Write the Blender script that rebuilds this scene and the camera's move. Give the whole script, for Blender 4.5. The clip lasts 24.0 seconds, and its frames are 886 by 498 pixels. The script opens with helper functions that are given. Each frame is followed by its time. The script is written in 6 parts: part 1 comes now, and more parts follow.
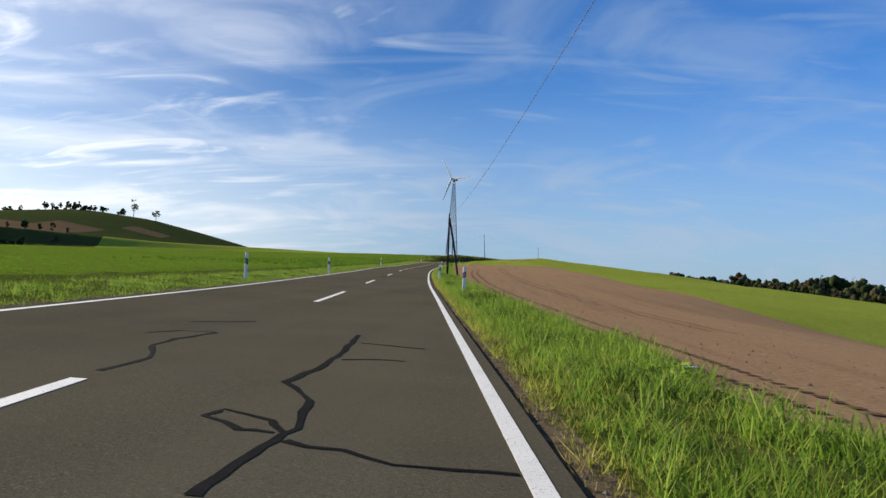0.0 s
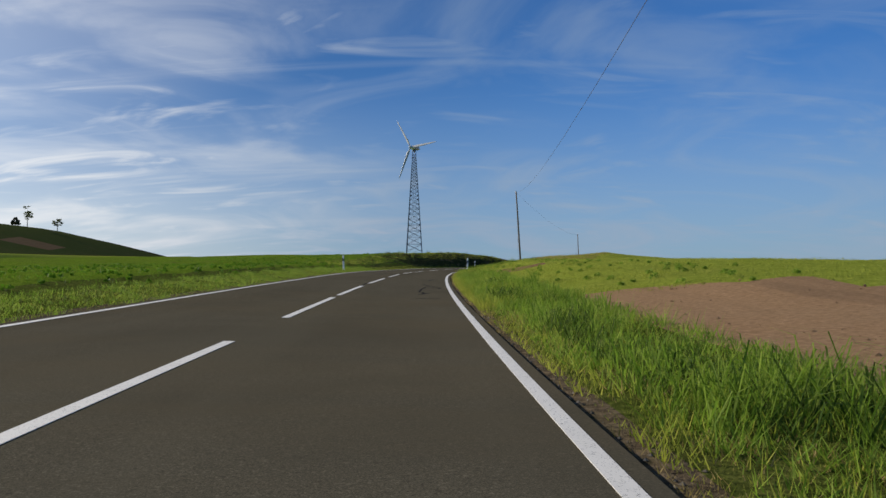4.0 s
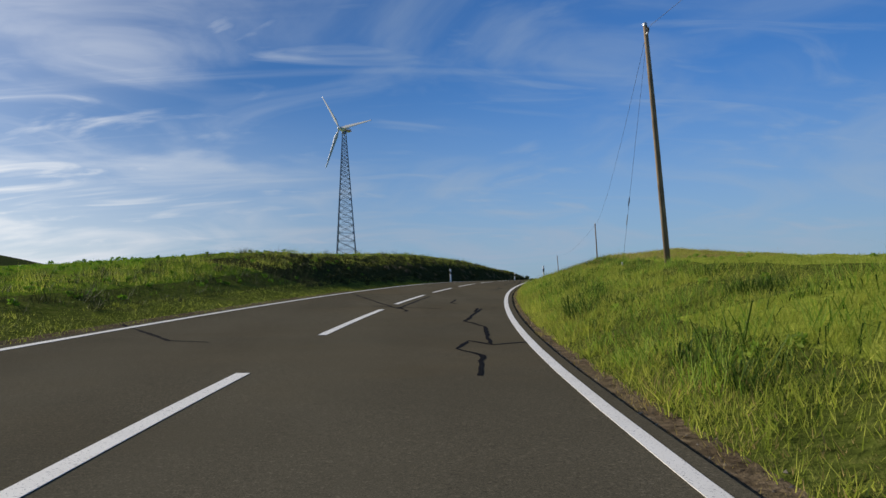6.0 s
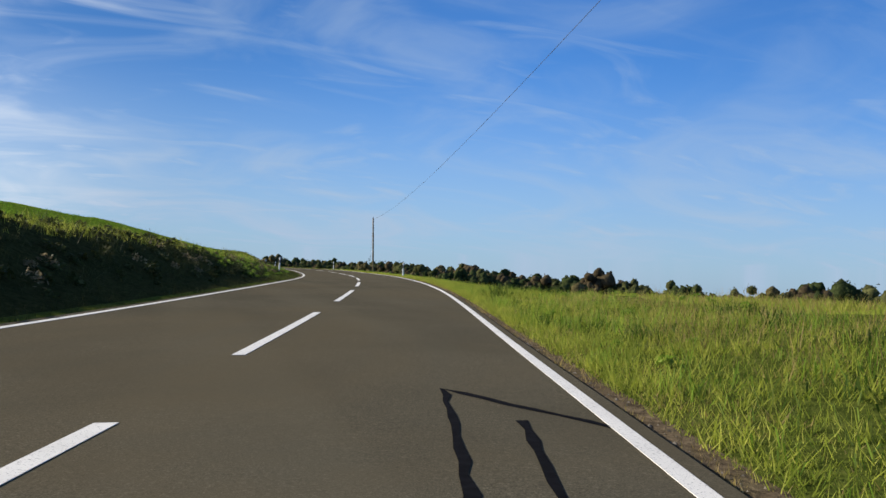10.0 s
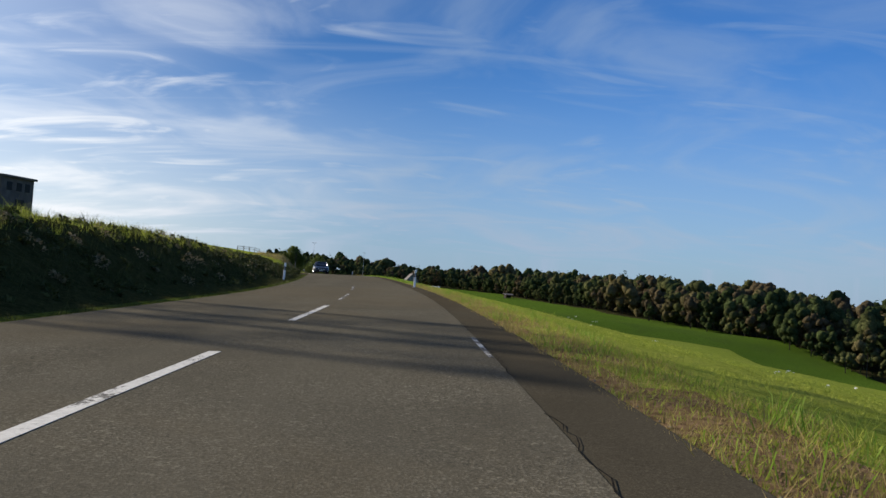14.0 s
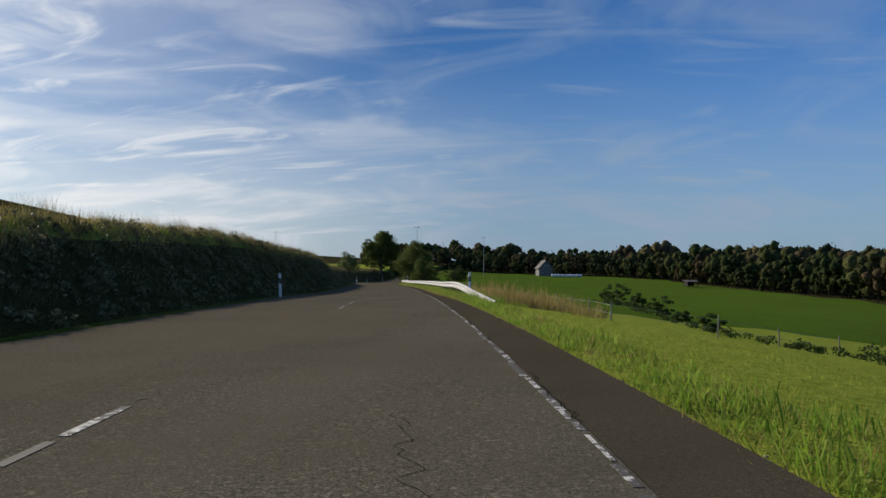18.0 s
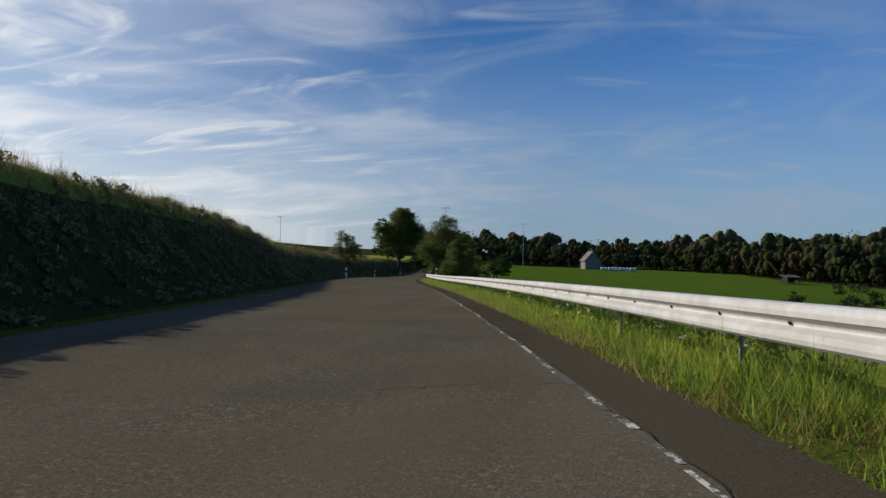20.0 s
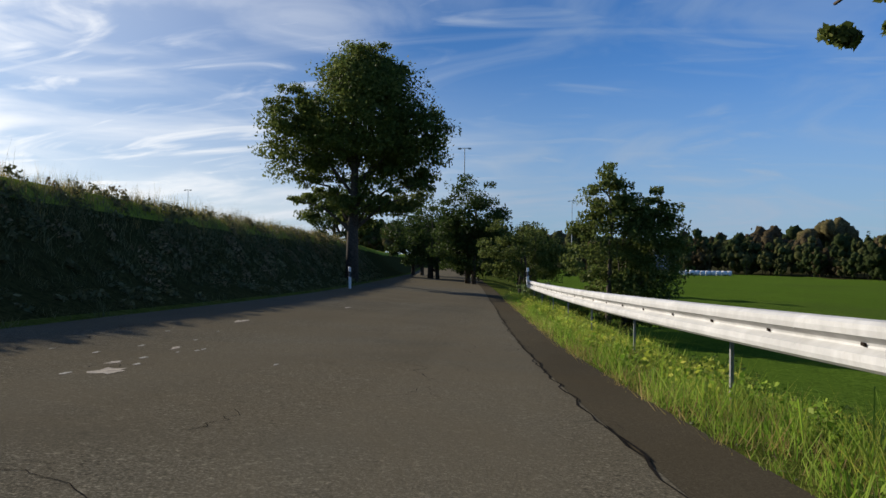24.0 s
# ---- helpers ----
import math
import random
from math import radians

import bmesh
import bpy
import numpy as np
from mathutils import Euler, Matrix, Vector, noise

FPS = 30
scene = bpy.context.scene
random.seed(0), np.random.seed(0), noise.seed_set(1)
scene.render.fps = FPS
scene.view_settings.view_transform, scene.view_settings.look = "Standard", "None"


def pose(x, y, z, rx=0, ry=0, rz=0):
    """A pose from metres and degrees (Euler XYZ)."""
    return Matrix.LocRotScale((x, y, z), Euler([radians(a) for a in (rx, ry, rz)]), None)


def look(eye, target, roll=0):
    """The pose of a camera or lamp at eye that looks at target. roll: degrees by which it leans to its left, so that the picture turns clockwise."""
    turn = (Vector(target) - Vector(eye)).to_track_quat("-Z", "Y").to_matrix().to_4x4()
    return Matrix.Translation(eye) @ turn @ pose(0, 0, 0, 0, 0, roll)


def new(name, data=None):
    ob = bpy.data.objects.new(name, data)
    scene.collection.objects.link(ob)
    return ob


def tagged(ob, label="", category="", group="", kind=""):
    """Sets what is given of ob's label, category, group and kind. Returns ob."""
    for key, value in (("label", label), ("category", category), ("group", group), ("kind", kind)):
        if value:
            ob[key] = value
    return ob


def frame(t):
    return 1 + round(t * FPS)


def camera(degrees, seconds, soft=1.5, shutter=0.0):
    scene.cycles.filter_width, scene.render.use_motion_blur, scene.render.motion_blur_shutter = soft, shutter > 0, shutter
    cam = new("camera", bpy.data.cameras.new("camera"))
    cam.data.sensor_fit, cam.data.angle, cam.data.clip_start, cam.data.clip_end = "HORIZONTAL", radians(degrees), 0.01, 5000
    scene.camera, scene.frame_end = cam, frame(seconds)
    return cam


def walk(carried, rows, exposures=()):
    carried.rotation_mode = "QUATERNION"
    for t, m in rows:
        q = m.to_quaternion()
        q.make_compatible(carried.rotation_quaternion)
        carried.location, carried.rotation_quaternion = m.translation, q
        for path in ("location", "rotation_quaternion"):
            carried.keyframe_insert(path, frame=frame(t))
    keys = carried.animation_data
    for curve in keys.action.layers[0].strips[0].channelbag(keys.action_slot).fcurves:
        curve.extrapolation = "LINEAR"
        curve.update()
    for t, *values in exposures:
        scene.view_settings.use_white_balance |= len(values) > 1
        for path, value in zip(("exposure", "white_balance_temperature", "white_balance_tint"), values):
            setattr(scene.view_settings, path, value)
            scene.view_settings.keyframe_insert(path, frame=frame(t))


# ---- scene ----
# ---- camera and its way ----
# seconds, place in metres, turn in degrees
EXPO = 0.25
ROWS = [
    (0.0, -0.000, 0.000, 0.890, 92.35, -2.10, 2.95),
    (0.5, -1.453, 17.753, 1.165, 91.83, -0.53, 3.44),
    (1.0, -2.906, 35.089, 1.532, 92.21, 0.23, 2.36),
    (1.5, -4.257, 51.990, 1.947, 93.20, 0.91, 2.63),
    (2.0, -5.469, 68.462, 2.417, 92.73, 0.13, 2.65),
    (2.5, -6.433, 84.562, 2.900, 92.73, -0.32, 1.07),
    (3.0, -7.106, 100.380, 3.347, 92.45, -0.06, 0.32),
    (3.5, -7.673, 115.991, 3.769, 92.38, 0.11, 0.04),
    (4.0, -8.271, 131.433, 4.204, 92.67, 0.15, -0.16),
    (4.5, -8.883, 146.702, 4.694, 93.13, 0.05, -0.35),
    (5.0, -9.199, 161.726, 5.215, 93.20, -0.12, -0.68),
    (5.5, -9.061, 176.395, 5.698, 92.94, 1.38, -2.70),
    (6.0, -8.558, 190.660, 6.094, 93.18, 1.44, -4.55),
    (6.5, -7.459, 204.526, 6.476, 93.18, 2.45, -7.59),
    (7.0, -5.338, 217.947, 6.909, 92.74, 3.38, -11.55),
    (7.5, -2.261, 230.914, 7.310, 92.66, 1.48, -16.64),
    (8.0, 1.070, 243.591, 7.653, 92.79, -0.68, -16.63),
    (8.5, 4.318, 256.073, 7.921, 92.92, -0.98, -16.01),
    (9.0, 7.632, 268.333, 8.106, 92.55, -1.83, -16.88),
    (9.5, 11.028, 280.444, 8.231, 92.47, -1.72, -17.56),
    (10.0, 14.524, 292.512, 8.359, 92.08, -2.57, -17.98),
    (10.5, 18.051, 304.609, 8.558, 91.83, -3.70, -17.41),
    (11.0, 21.347, 316.793, 8.803, 91.85, -4.52, -15.68),
    (11.5, 24.123, 329.083, 8.998, 92.04, -4.42, -12.83),
    (12.0, 26.334, 341.440, 9.122, 92.02, -4.39, -10.32),
    (12.5, 27.989, 353.836, 9.243, 92.00, -4.66, -9.46),
    (13.0, 29.201, 366.235, 9.377, 92.36, -3.94, -7.06),
    (13.5, 30.064, 378.618, 9.530, 92.14, -4.11, -5.82),
    (14.0, 30.365, 390.999, 9.638, 91.98, -3.97, -1.06),
    (14.5, 30.177, 403.383, 9.679, 91.47, -2.47, 0.80),
    (15.0, 29.744, 415.776, 9.715, 91.54, -0.82, -0.52),
    (15.5, 29.020, 428.183, 9.761, 91.59, -1.33, 2.69),
    (16.0, 27.851, 440.599, 9.849, 91.53, -1.19, 4.42),
    (16.5, 26.348, 453.032, 9.945, 91.36, -0.92, 4.93),
    (17.0, 24.678, 465.510, 10.005, 91.21, -0.47, 5.75),
    (17.5, 22.880, 478.059, 9.996, 91.14, -0.60, 6.21),
    (18.0, 20.926, 490.700, 9.884, 90.79, -0.43, 7.41),
    (18.5, 18.795, 503.455, 9.690, 90.52, -0.65, 7.60),
    (19.0, 16.464, 516.334, 9.411, 90.63, -0.83, 9.80),
    (19.5, 14.021, 529.352, 9.025, 90.40, -0.69, 8.81),
    (20.0, 11.520, 542.510, 8.627, 90.28, -0.66, 9.22),
    (20.5, 8.908, 555.786, 8.304, 90.25, -0.55, 9.93),
    (21.0, 6.137, 569.158, 8.021, 90.26, -0.56, 10.62),
    (21.5, 3.178, 582.611, 7.716, 90.20, -0.95, 11.01),
    (22.0, 0.149, 596.172, 7.381, 89.97, -0.91, 10.49),
    (22.5, -2.816, 609.875, 7.035, 89.75, -0.25, 10.03),
    (23.0, -5.671, 623.717, 6.653, 89.73, -0.27, 9.47),
    (23.5, -8.367, 637.681, 6.238, 90.12, 0.18, 8.92),
    (24.0, -10.827, 651.742, 5.793, 90.71, -0.69, 7.96),
]
cam = camera(58.1, 24.0)
walk(cam, [(t, pose(*p)) for t, *p in ROWS], [(t, EXPO + e) for t, e in ((0.0, 0.30), (1.0, -0.20), (5.0, -0.10), (6.8, 0.12), (8.0, 0.42), (9.0, 0.38), (12.0, 0.22), (13.0, 0.12), (14.2, 0.15), (16.0, -0.08), (17.0, -0.2), (18.0, -0.22), (22.0, -0.28), (23.0, -0.18), (24.0, 0.08))])

# the road's middle line, every 20 m: sideways place, height, cross fall
ROAD_X = [-0.81, -2.3, -3.91, -5.58, -7.03, -8.28, -9.12, -9.83, -10.53, -10.86, -10.61, -9.56, -6.67, -2.25, 3.18, 9.17, 14.99, 20.28, 24.36, 26.98, 28.27, 28.26, 27.53, 25.77, 23.34, 20.59, 17.47, 14.02, 10.41, 6.5, 2.14, -2.49, -6.74, -10.56, -13.72, -15.85, -18.08, -20.56, -23.24, -26.08, -29.04, -32.09]
ROAD_Z = [-0.14, 0.07, 0.39, 0.82, 1.32, 1.91, 2.48, 3.02, 3.62, 4.3, 4.96, 5.5, 6.11, 6.68, 7.09, 7.32, 7.55, 7.92, 8.16, 8.36, 8.6, 8.73, 8.78, 8.89, 9.04, 9.05, 8.83, 8.4, 7.8, 7.34, 6.91, 6.44, 5.93, 5.33, 4.74, 4.36, 4.23, 4.14, 4.11, 4.1, 4.1, 4.1]
ROAD_TILT = [-0.0277, -0.0277, -0.0289, -0.026, -0.021, -0.0168, -0.014, -0.0147, -0.0178, -0.0216, -0.0292, -0.0313, -0.0229, -0.0127, -0.0012, 0.0059, 0.0124, 0.0226, 0.035, 0.0362, 0.0305, 0.0277, 0.028, 0.0283, 0.0261, 0.0213, 0.0147, 0.0057, -0.0034, -0.0122, -0.0218, -0.0309, -0.04, -0.047, -0.055, -0.058, -0.055, -0.045, -0.0052, -0.0028, -0.0014, -0.0008]
# places fitted along the way
POLES = [(65.4, 4.34, 5.08, 0), (133.9, 4.81, 5.4, 0), (213.6, 7.62, 7.11, -3.2), (290.6, 6.75, 6.3, -1.8), (371.8, 4.85, 5.6, -2.6)]
TURBINE = (-18.3, 434.5, 57.1, 17.4)
BLADE_TURN = 33.0
BUNKER = (-14.2, 477.1)
HOUSE = (19.6, 903.9)
HOUSE_Z = 3.3
BALES = (23.8, 878.9, 2.0)
SHED = (68.7, 765.8)
MASTS = [(-99.9, 836.4, 22.0), (-23.3, 761.3, 21.2), (-6.8, 844.1, 20.0)]
HILL_TREES = [(-407.0, 900.0, 59.6), (-399.6, 945.3, 65.4)]
CAR_Y = 490.0
WOOD_TALL = 1.0

# ---- light ----
SUN_AZ, SUN_EL = 56.0, 22.0            # degrees left of +Y, and above the horizon
sun_way = Vector((-math.sin(radians(SUN_AZ)) * math.cos(radians(SUN_EL)), math.cos(radians(SUN_AZ)) * math.cos(radians(SUN_EL)), math.sin(radians(SUN_EL))))
sun = new("sun", bpy.data.lights.new("sun", "SUN"))
sun.data.energy, sun.data.angle, sun.data.color = 5.0, radians(0.53), (1.0, 0.91, 0.78)
sun.matrix_world = look(sun_way * 100, (0, 0, 0))

world = bpy.data.worlds.new("sky")
scene.world = world
world.use_nodes = True
wn, wl = world.node_tree.nodes, world.node_tree.links
wn.clear()


def wnode(kind, **sets):
    n = wn.new(kind)
    for k, v in sets.items():
        if k in n.inputs:
            n.inputs[k].default_value = v
    return n


sky = wn.new("ShaderNodeTexSky")
sky.sky_type, sky.sun_disc = "NISHITA", False
sky.sun_elevation, sky.sun_rotation = radians(SUN_EL), radians(-SUN_AZ)
sky.altitude, sky.air_density, sky.dust_density, sky.ozone_density = 300, 1.0, 0.6, 2.2
coord = wn.new("ShaderNodeTexCoord")
sep = wn.new("ShaderNodeSeparateXYZ")
wl.new(coord.outputs["Generated"], sep.inputs[0])


def wmath(op, a, b=None, clamp=False):
    n = wn.new("ShaderNodeMath")
    n.operation, n.use_clamp = op, clamp
    for i, v in enumerate((a, b)):
        if v is None:
            continue
        if isinstance(v, (int, float)):
            n.inputs[i].default_value = v
        else:
            wl.new(v, n.inputs[i])
    return n.outputs[0]


def wrange(v, a, b, c, d):
    n = wn.new("ShaderNodeMapRange")
    n.interpolation_type = "SMOOTHSTEP"
    wl.new(v, n.inputs[0])
    for i, q in enumerate((a, b, c, d)):
        n.inputs[i + 1].default_value = q
    return n.outputs[0]


# high cirrus: streaks on a flat layer overhead
up = wmath("MAXIMUM", sep.outputs[2], 0.03)
layer = wn.new("ShaderNodeCombineXYZ")
wl.new(wmath("DIVIDE", sep.outputs[0], wmath("ADD", up, 0.22)), layer.inputs[0])
wl.new(wmath("DIVIDE", sep.outputs[1], wmath("ADD", up, 0.22)), layer.inputs[1])


def cirrus(turn, sx, sy, scale, detail, warp, shift):
    m = wn.new("ShaderNodeMapping")
    m.inputs["Rotation"].default_value = (0, 0, radians(turn))
    m.inputs["Scale"].default_value = (sx, sy, 1)
    m.inputs["Location"].default_value = (shift, shift * 0.7, 0)
    wl.new(layer.outputs[0], m.inputs[0])
    n = wnode("ShaderNodeTexNoise", Scale=scale, Detail=detail, Roughness=0.52, Distortion=warp)
    wl.new(m.outputs[0], n.inputs[0])
    return n.outputs[0]


broad = wrange(cirrus(48, 0.9, 1.2, 1.5, 9, 1.2, 3.1), 0.42, 0.76, 0.0, 0.46)
wisps = wrange(cirrus(58, 0.65, 1.5, 2.6, 10, 1.8, 7.4), 0.47, 0.80, 0.0, 0.50)
trail = wrange(cirrus(78, 0.25, 2.6, 2.6, 5, 0.6, 1.7), 0.55, 0.78, 0.0, 0.16)
veil = wmath("ADD", wmath("MAXIMUM", broad, wisps), trail, clamp=True)
low = wrange(sep.outputs[2], 0.0, 0.28, 0.84, 0.0)
toward = wn.new("ShaderNodeVectorMath")
toward.operation = "DOT_PRODUCT"
wl.new(coord.outputs["Generated"], toward.inputs[0])
toward.inputs[1].default_value = sun_way
near_sun = wrange(toward.outputs["Value"], 0.66, 1.02, 0.0, 1.0)
cover = wmath("ADD", wmath("MULTIPLY", veil, wrange(toward.outputs["Value"], 0.1, 0.95, 0.75, 1.15)), wmath("MULTIPLY", low, 0.8), clamp=True)
cover = wmath("MAXIMUM", cover, wmath("MULTIPLY", near_sun, wmath("ADD", 0.34, wmath("MULTIPLY", veil, 1.5))), clamp=True)
blue = wn.new("ShaderNodeMix")
blue.data_type, blue.blend_type = "RGBA", "MULTIPLY"
blue.inputs[0].default_value = 1.0
wl.new(sky.outputs[0], blue.inputs[6])
blue.inputs[7].default_value = (0.31, 0.64, 1.08, 1)
white = wn.new("ShaderNodeMix")
white.data_type = "RGBA"
wl.new(wrange(toward.outputs["Value"], 0.55, 1.0, 0.0, 1.0), white.inputs[0])
white.inputs[6].default_value = (4.5, 5.8, 7.6, 1)
white.inputs[7].default_value = (15.5, 15.4, 15.2, 1)
mixc = wn.new("ShaderNodeMix")
mixc.data_type = "RGBA"
wl.new(cover, mixc.inputs[0])
lift = wn.new("ShaderNodeVectorMath")
lift.operation = "SCALE"
wl.new(blue.outputs[2], lift.inputs[0])
wl.new(wrange(toward.outputs["Value"], 0.15, 0.85, 1.75, 0.86), lift.inputs[3])
wl.new(lift.outputs[0], mixc.inputs[6])
wl.new(white.outputs[2], mixc.inputs[7])
back = wnode("ShaderNodeBackground", Strength=0.062)
wl.new(mixc.outputs[2], back.inputs[0])
wout = wn.new("ShaderNodeOutputWorld")
wl.new(back.outputs[0], wout.inputs[0])

# ---- materials ----


class Mat:
    """A node material with short ways to add noise, ramps and bump."""

    def __init__(self, name, rough=0.8, metal=0.0, spec=0.3):
        self.m = bpy.data.materials.new(name)
        self.m.use_nodes = True
        self.n, self.l = self.m.node_tree.nodes, self.m.node_tree.links
        self.b = self.n["Principled BSDF"]
        self.b.inputs["Roughness"].default_value = rough
        self.b.inputs["Metallic"].default_value = metal
        self.b.inputs["Specular IOR Level"].default_value = spec
        self.pos = None

    def where(self):
        if not self.pos:
            self.pos = self.n.new("ShaderNodeNewGeometry").outputs["Position"]
        return self.pos

    def noise(self, scale, detail=4, rough=0.6, warp=0.0, stretch=None, turn=0):
        t = self.n.new("ShaderNodeTexNoise")
        t.inputs["Scale"].default_value, t.inputs["Detail"].default_value = scale, detail
        t.inputs["Roughness"].default_value, t.inputs["Distortion"].default_value = rough, warp
        src = self.where()
        if stretch:
            mp = self.n.new("ShaderNodeMapping")
            mp.inputs["Scale"].default_value = stretch
            mp.inputs["Rotation"].default_value = (0, 0, radians(turn))
            self.l.new(src, mp.inputs[0])
            src = mp.outputs[0]
        self.l.new(src, t.inputs["Vector"])
        return t.outputs[0]

    def random(self):
        return self.n.new("ShaderNodeObjectInfo").outputs["Random"]

    def island(self):
        return self.n.new("ShaderNodeNewGeometry").outputs["Random Per Island"]

    def ramp(self, fac, *stops):
        r = self.n.new("ShaderNodeValToRGB")
        e = r.color_ramp.elements
        while len(e) < len(stops):
            e.new(0.5)
        for q, (p, c) in zip(e, stops):
            q.position, q.color = p, (*c, 1)
        self.l.new(fac, r.inputs[0])
        return r.outputs[0]

    def mix(self, fac, a, b, mode="MIX"):
        x = self.n.new("ShaderNodeMix")
        x.data_type, x.blend_type = "RGBA", mode
        for sock, v in ((x.inputs[0], fac), (x.inputs[6], a), (x.inputs[7], b)):
            if isinstance(v, (int, float)):
                sock.default_value = v
            elif isinstance(v, tuple):
                sock.default_value = (*v, 1)
            else:
                self.l.new(v, sock)
        return x.outputs[2]

    def step(self, fac, a, b, lo=0.0, hi=1.0):
        r = self.n.new("ShaderNodeMapRange")
        r.interpolation_type = "SMOOTHSTEP"
        self.l.new(fac, r.inputs[0])
        for i, v in enumerate((a, b, lo, hi)):
            r.inputs[i + 1].default_value = v
        return r.outputs[0]

    def color(self, c):
        if isinstance(c, tuple):
            self.b.inputs["Base Color"].default_value = (*c, 1)
        else:
            self.l.new(c, self.b.inputs["Base Color"])
        return self

    def bump(self, h, strength=0.5, dist=0.02):
        x = self.n.new("ShaderNodeBump")
        x.inputs["Strength"].default_value, x.inputs["Distance"].default_value = strength, dist
        self.l.new(h, x.inputs["Height"])
        self.l.new(x.outputs[0], self.b.inputs["Normal"])
        return self

    def rough(self, fac):
        self.l.new(fac, self.b.inputs["Roughness"])
        return self


def asphalt(name, a, b, c, grit=110, relief=0.35):
    m = Mat(name, 0.95, spec=0.0)
    fine = m.noise(grit, 3, 0.75)
    speck = m.noise(grit * 0.35, 2, 0.8)
    patch = m.noise(0.35, 5, 0.6, 0.4)
    track = m.noise(0.8, 3, 0.5, 0.2, (1.0, 0.06, 1.0))
    stain = m.noise(0.09, 5, 0.7, 0.8)
    col = m.ramp(fine, (0.3, a), (0.52, b), (0.72, c))
    col = m.mix(m.step(speck, 0.58, 0.70, 0.0, 0.75), col, c)
    col = m.mix(m.step(speck, 0.42, 0.30, 0.0, 0.8), col, a)
    col = m.mix(m.step(patch, 0.35, 0.7, 0.0, 0.6), col, tuple(v * 0.75 for v in b))
    col = m.mix(m.step(track, 0.4, 0.65, 0.0, 0.35), col, tuple(v * 1.25 for v in b))
    col = m.mix(m.step(stain, 0.42, 0.66, 0.0, 0.55), col, tuple(v * q for v, q in zip(b, (1.15, 1.05, 0.92))))
    return m.color(col).bump(fine, relief, 0.006).m


def foliage(name, dark, mid, light, translucent=0.35, rough=0.6, tuft=0.5):
    m = Mat(name, rough, spec=0.06)
    col = m.ramp(m.island(), (0.0, dark), (0.5, mid), (1.0, light))
    col = m.mix(m.step(m.noise(0.25, 4, 0.6), 0.35, 0.7, 0.0, 0.55), col, tuple(v * 0.62 for v in mid))
    col = m.mix(m.step(m.noise(1.9, 3, 0.6), 0.42, 0.68, 0.0, tuft), col, tuple(v * k for v, k in zip(mid, (0.45, 0.55, 0.5))))
    m.color(col)
    t = m.n.new("ShaderNodeBsdfTranslucent")
    m.l.new(col, t.inputs[0])
    x = m.n.new("ShaderNodeMixShader")
    x.inputs[0].default_value = translucent
    m.l.new(m.b.outputs[0], x.inputs[1])
    m.l.new(t.outputs[0], x.inputs[2])
    m.l.new(x.outputs[0], m.n["Material Output"].inputs[0])
    return m.m


def turf(name, a, b, c, dry=(0.16, 0.13, 0.05), amount=0.35, size=0.5):
    m = Mat(name, 0.95, spec=0.0)
    fine = m.noise(9, 6, 0.75)
    wide = m.noise(0.08, 4, 0.6, 0.6)
    mid = m.noise(size, 5, 0.65, 0.8)
    tuft = m.noise(2.6, 4, 0.65, 0.5)
    col = m.ramp(fine, (0.32, tuple(v * 0.6 for v in a)), (0.50, b), (0.70, c))
    col = m.mix(m.step(mid, 0.45, 0.72, 0.0, amount), col, dry)
    col = m.mix(m.step(tuft, 0.48, 0.66, 0.0, 0.5), col, tuple(v * 0.8 for v in a))
    col = m.mix(m.step(wide, 0.35, 0.65, 0.0, 0.35), col, tuple(v * 0.75 for v in b))
    return m.color(col).bump(fine, 0.9, 0.08).m


def plain(name, c, rough=0.5, metal=0.0, vary=0.12, scale=6.0, spec=0.4, grime=None):
    m = Mat(name, rough, metal, spec)
    n = m.noise(scale, 5, 0.65)
    col = m.mix(m.step(n, 0.35, 0.7, 0.0, 1.0), tuple(v * (1 - vary) for v in c), tuple(min(1, v * (1 + vary)) for v in c))
    if grime:
        col = m.mix(m.step(m.noise(scale * 0.5, 6, 0.7, 0.5), 0.5, 0.75, 0.0, 0.6), col, grime)
    return m.color(col).bump(n, 0.12, 0.004).m


M_ROAD = asphalt("asphalt_main", (0.0495, 0.04336, 0.03048), (0.0957, 0.08512, 0.05842), (0.1898, 0.167, 0.1143))
M_OLDROAD = asphalt("asphalt_old", (0.040, 0.036, 0.027), (0.110, 0.0985, 0.072), (0.275, 0.245, 0.178), 62, 0.9)
M_STRIP = asphalt("asphalt_strip", (0.03412, 0.02928, 0.02072), (0.06978, 0.06002, 0.04144), (0.13182, 0.11279, 0.07714))
M_TAR = plain("bitumen_seal", (0.008, 0.008, 0.009), 0.95, 0, 0.3, 14, 0.02)


def line_paint():
    m = Mat("line_paint", 0.7, spec=0.3)
    chip = m.noise(55, 5, 0.8)
    wear = m.noise(2.2, 4, 0.6)
    col = m.mix(m.step(wear, 0.4, 0.8, 0.0, 0.35), (0.74, 0.715, 0.64), (0.50, 0.48, 0.43))
    col = m.mix(m.step(chip, 0.57, 0.63, 0.0, 0.85), col, (0.12, 0.115, 0.105))
    return m.color(col).bump(chip, 0.2, 0.003).m


M_LINE = line_paint()


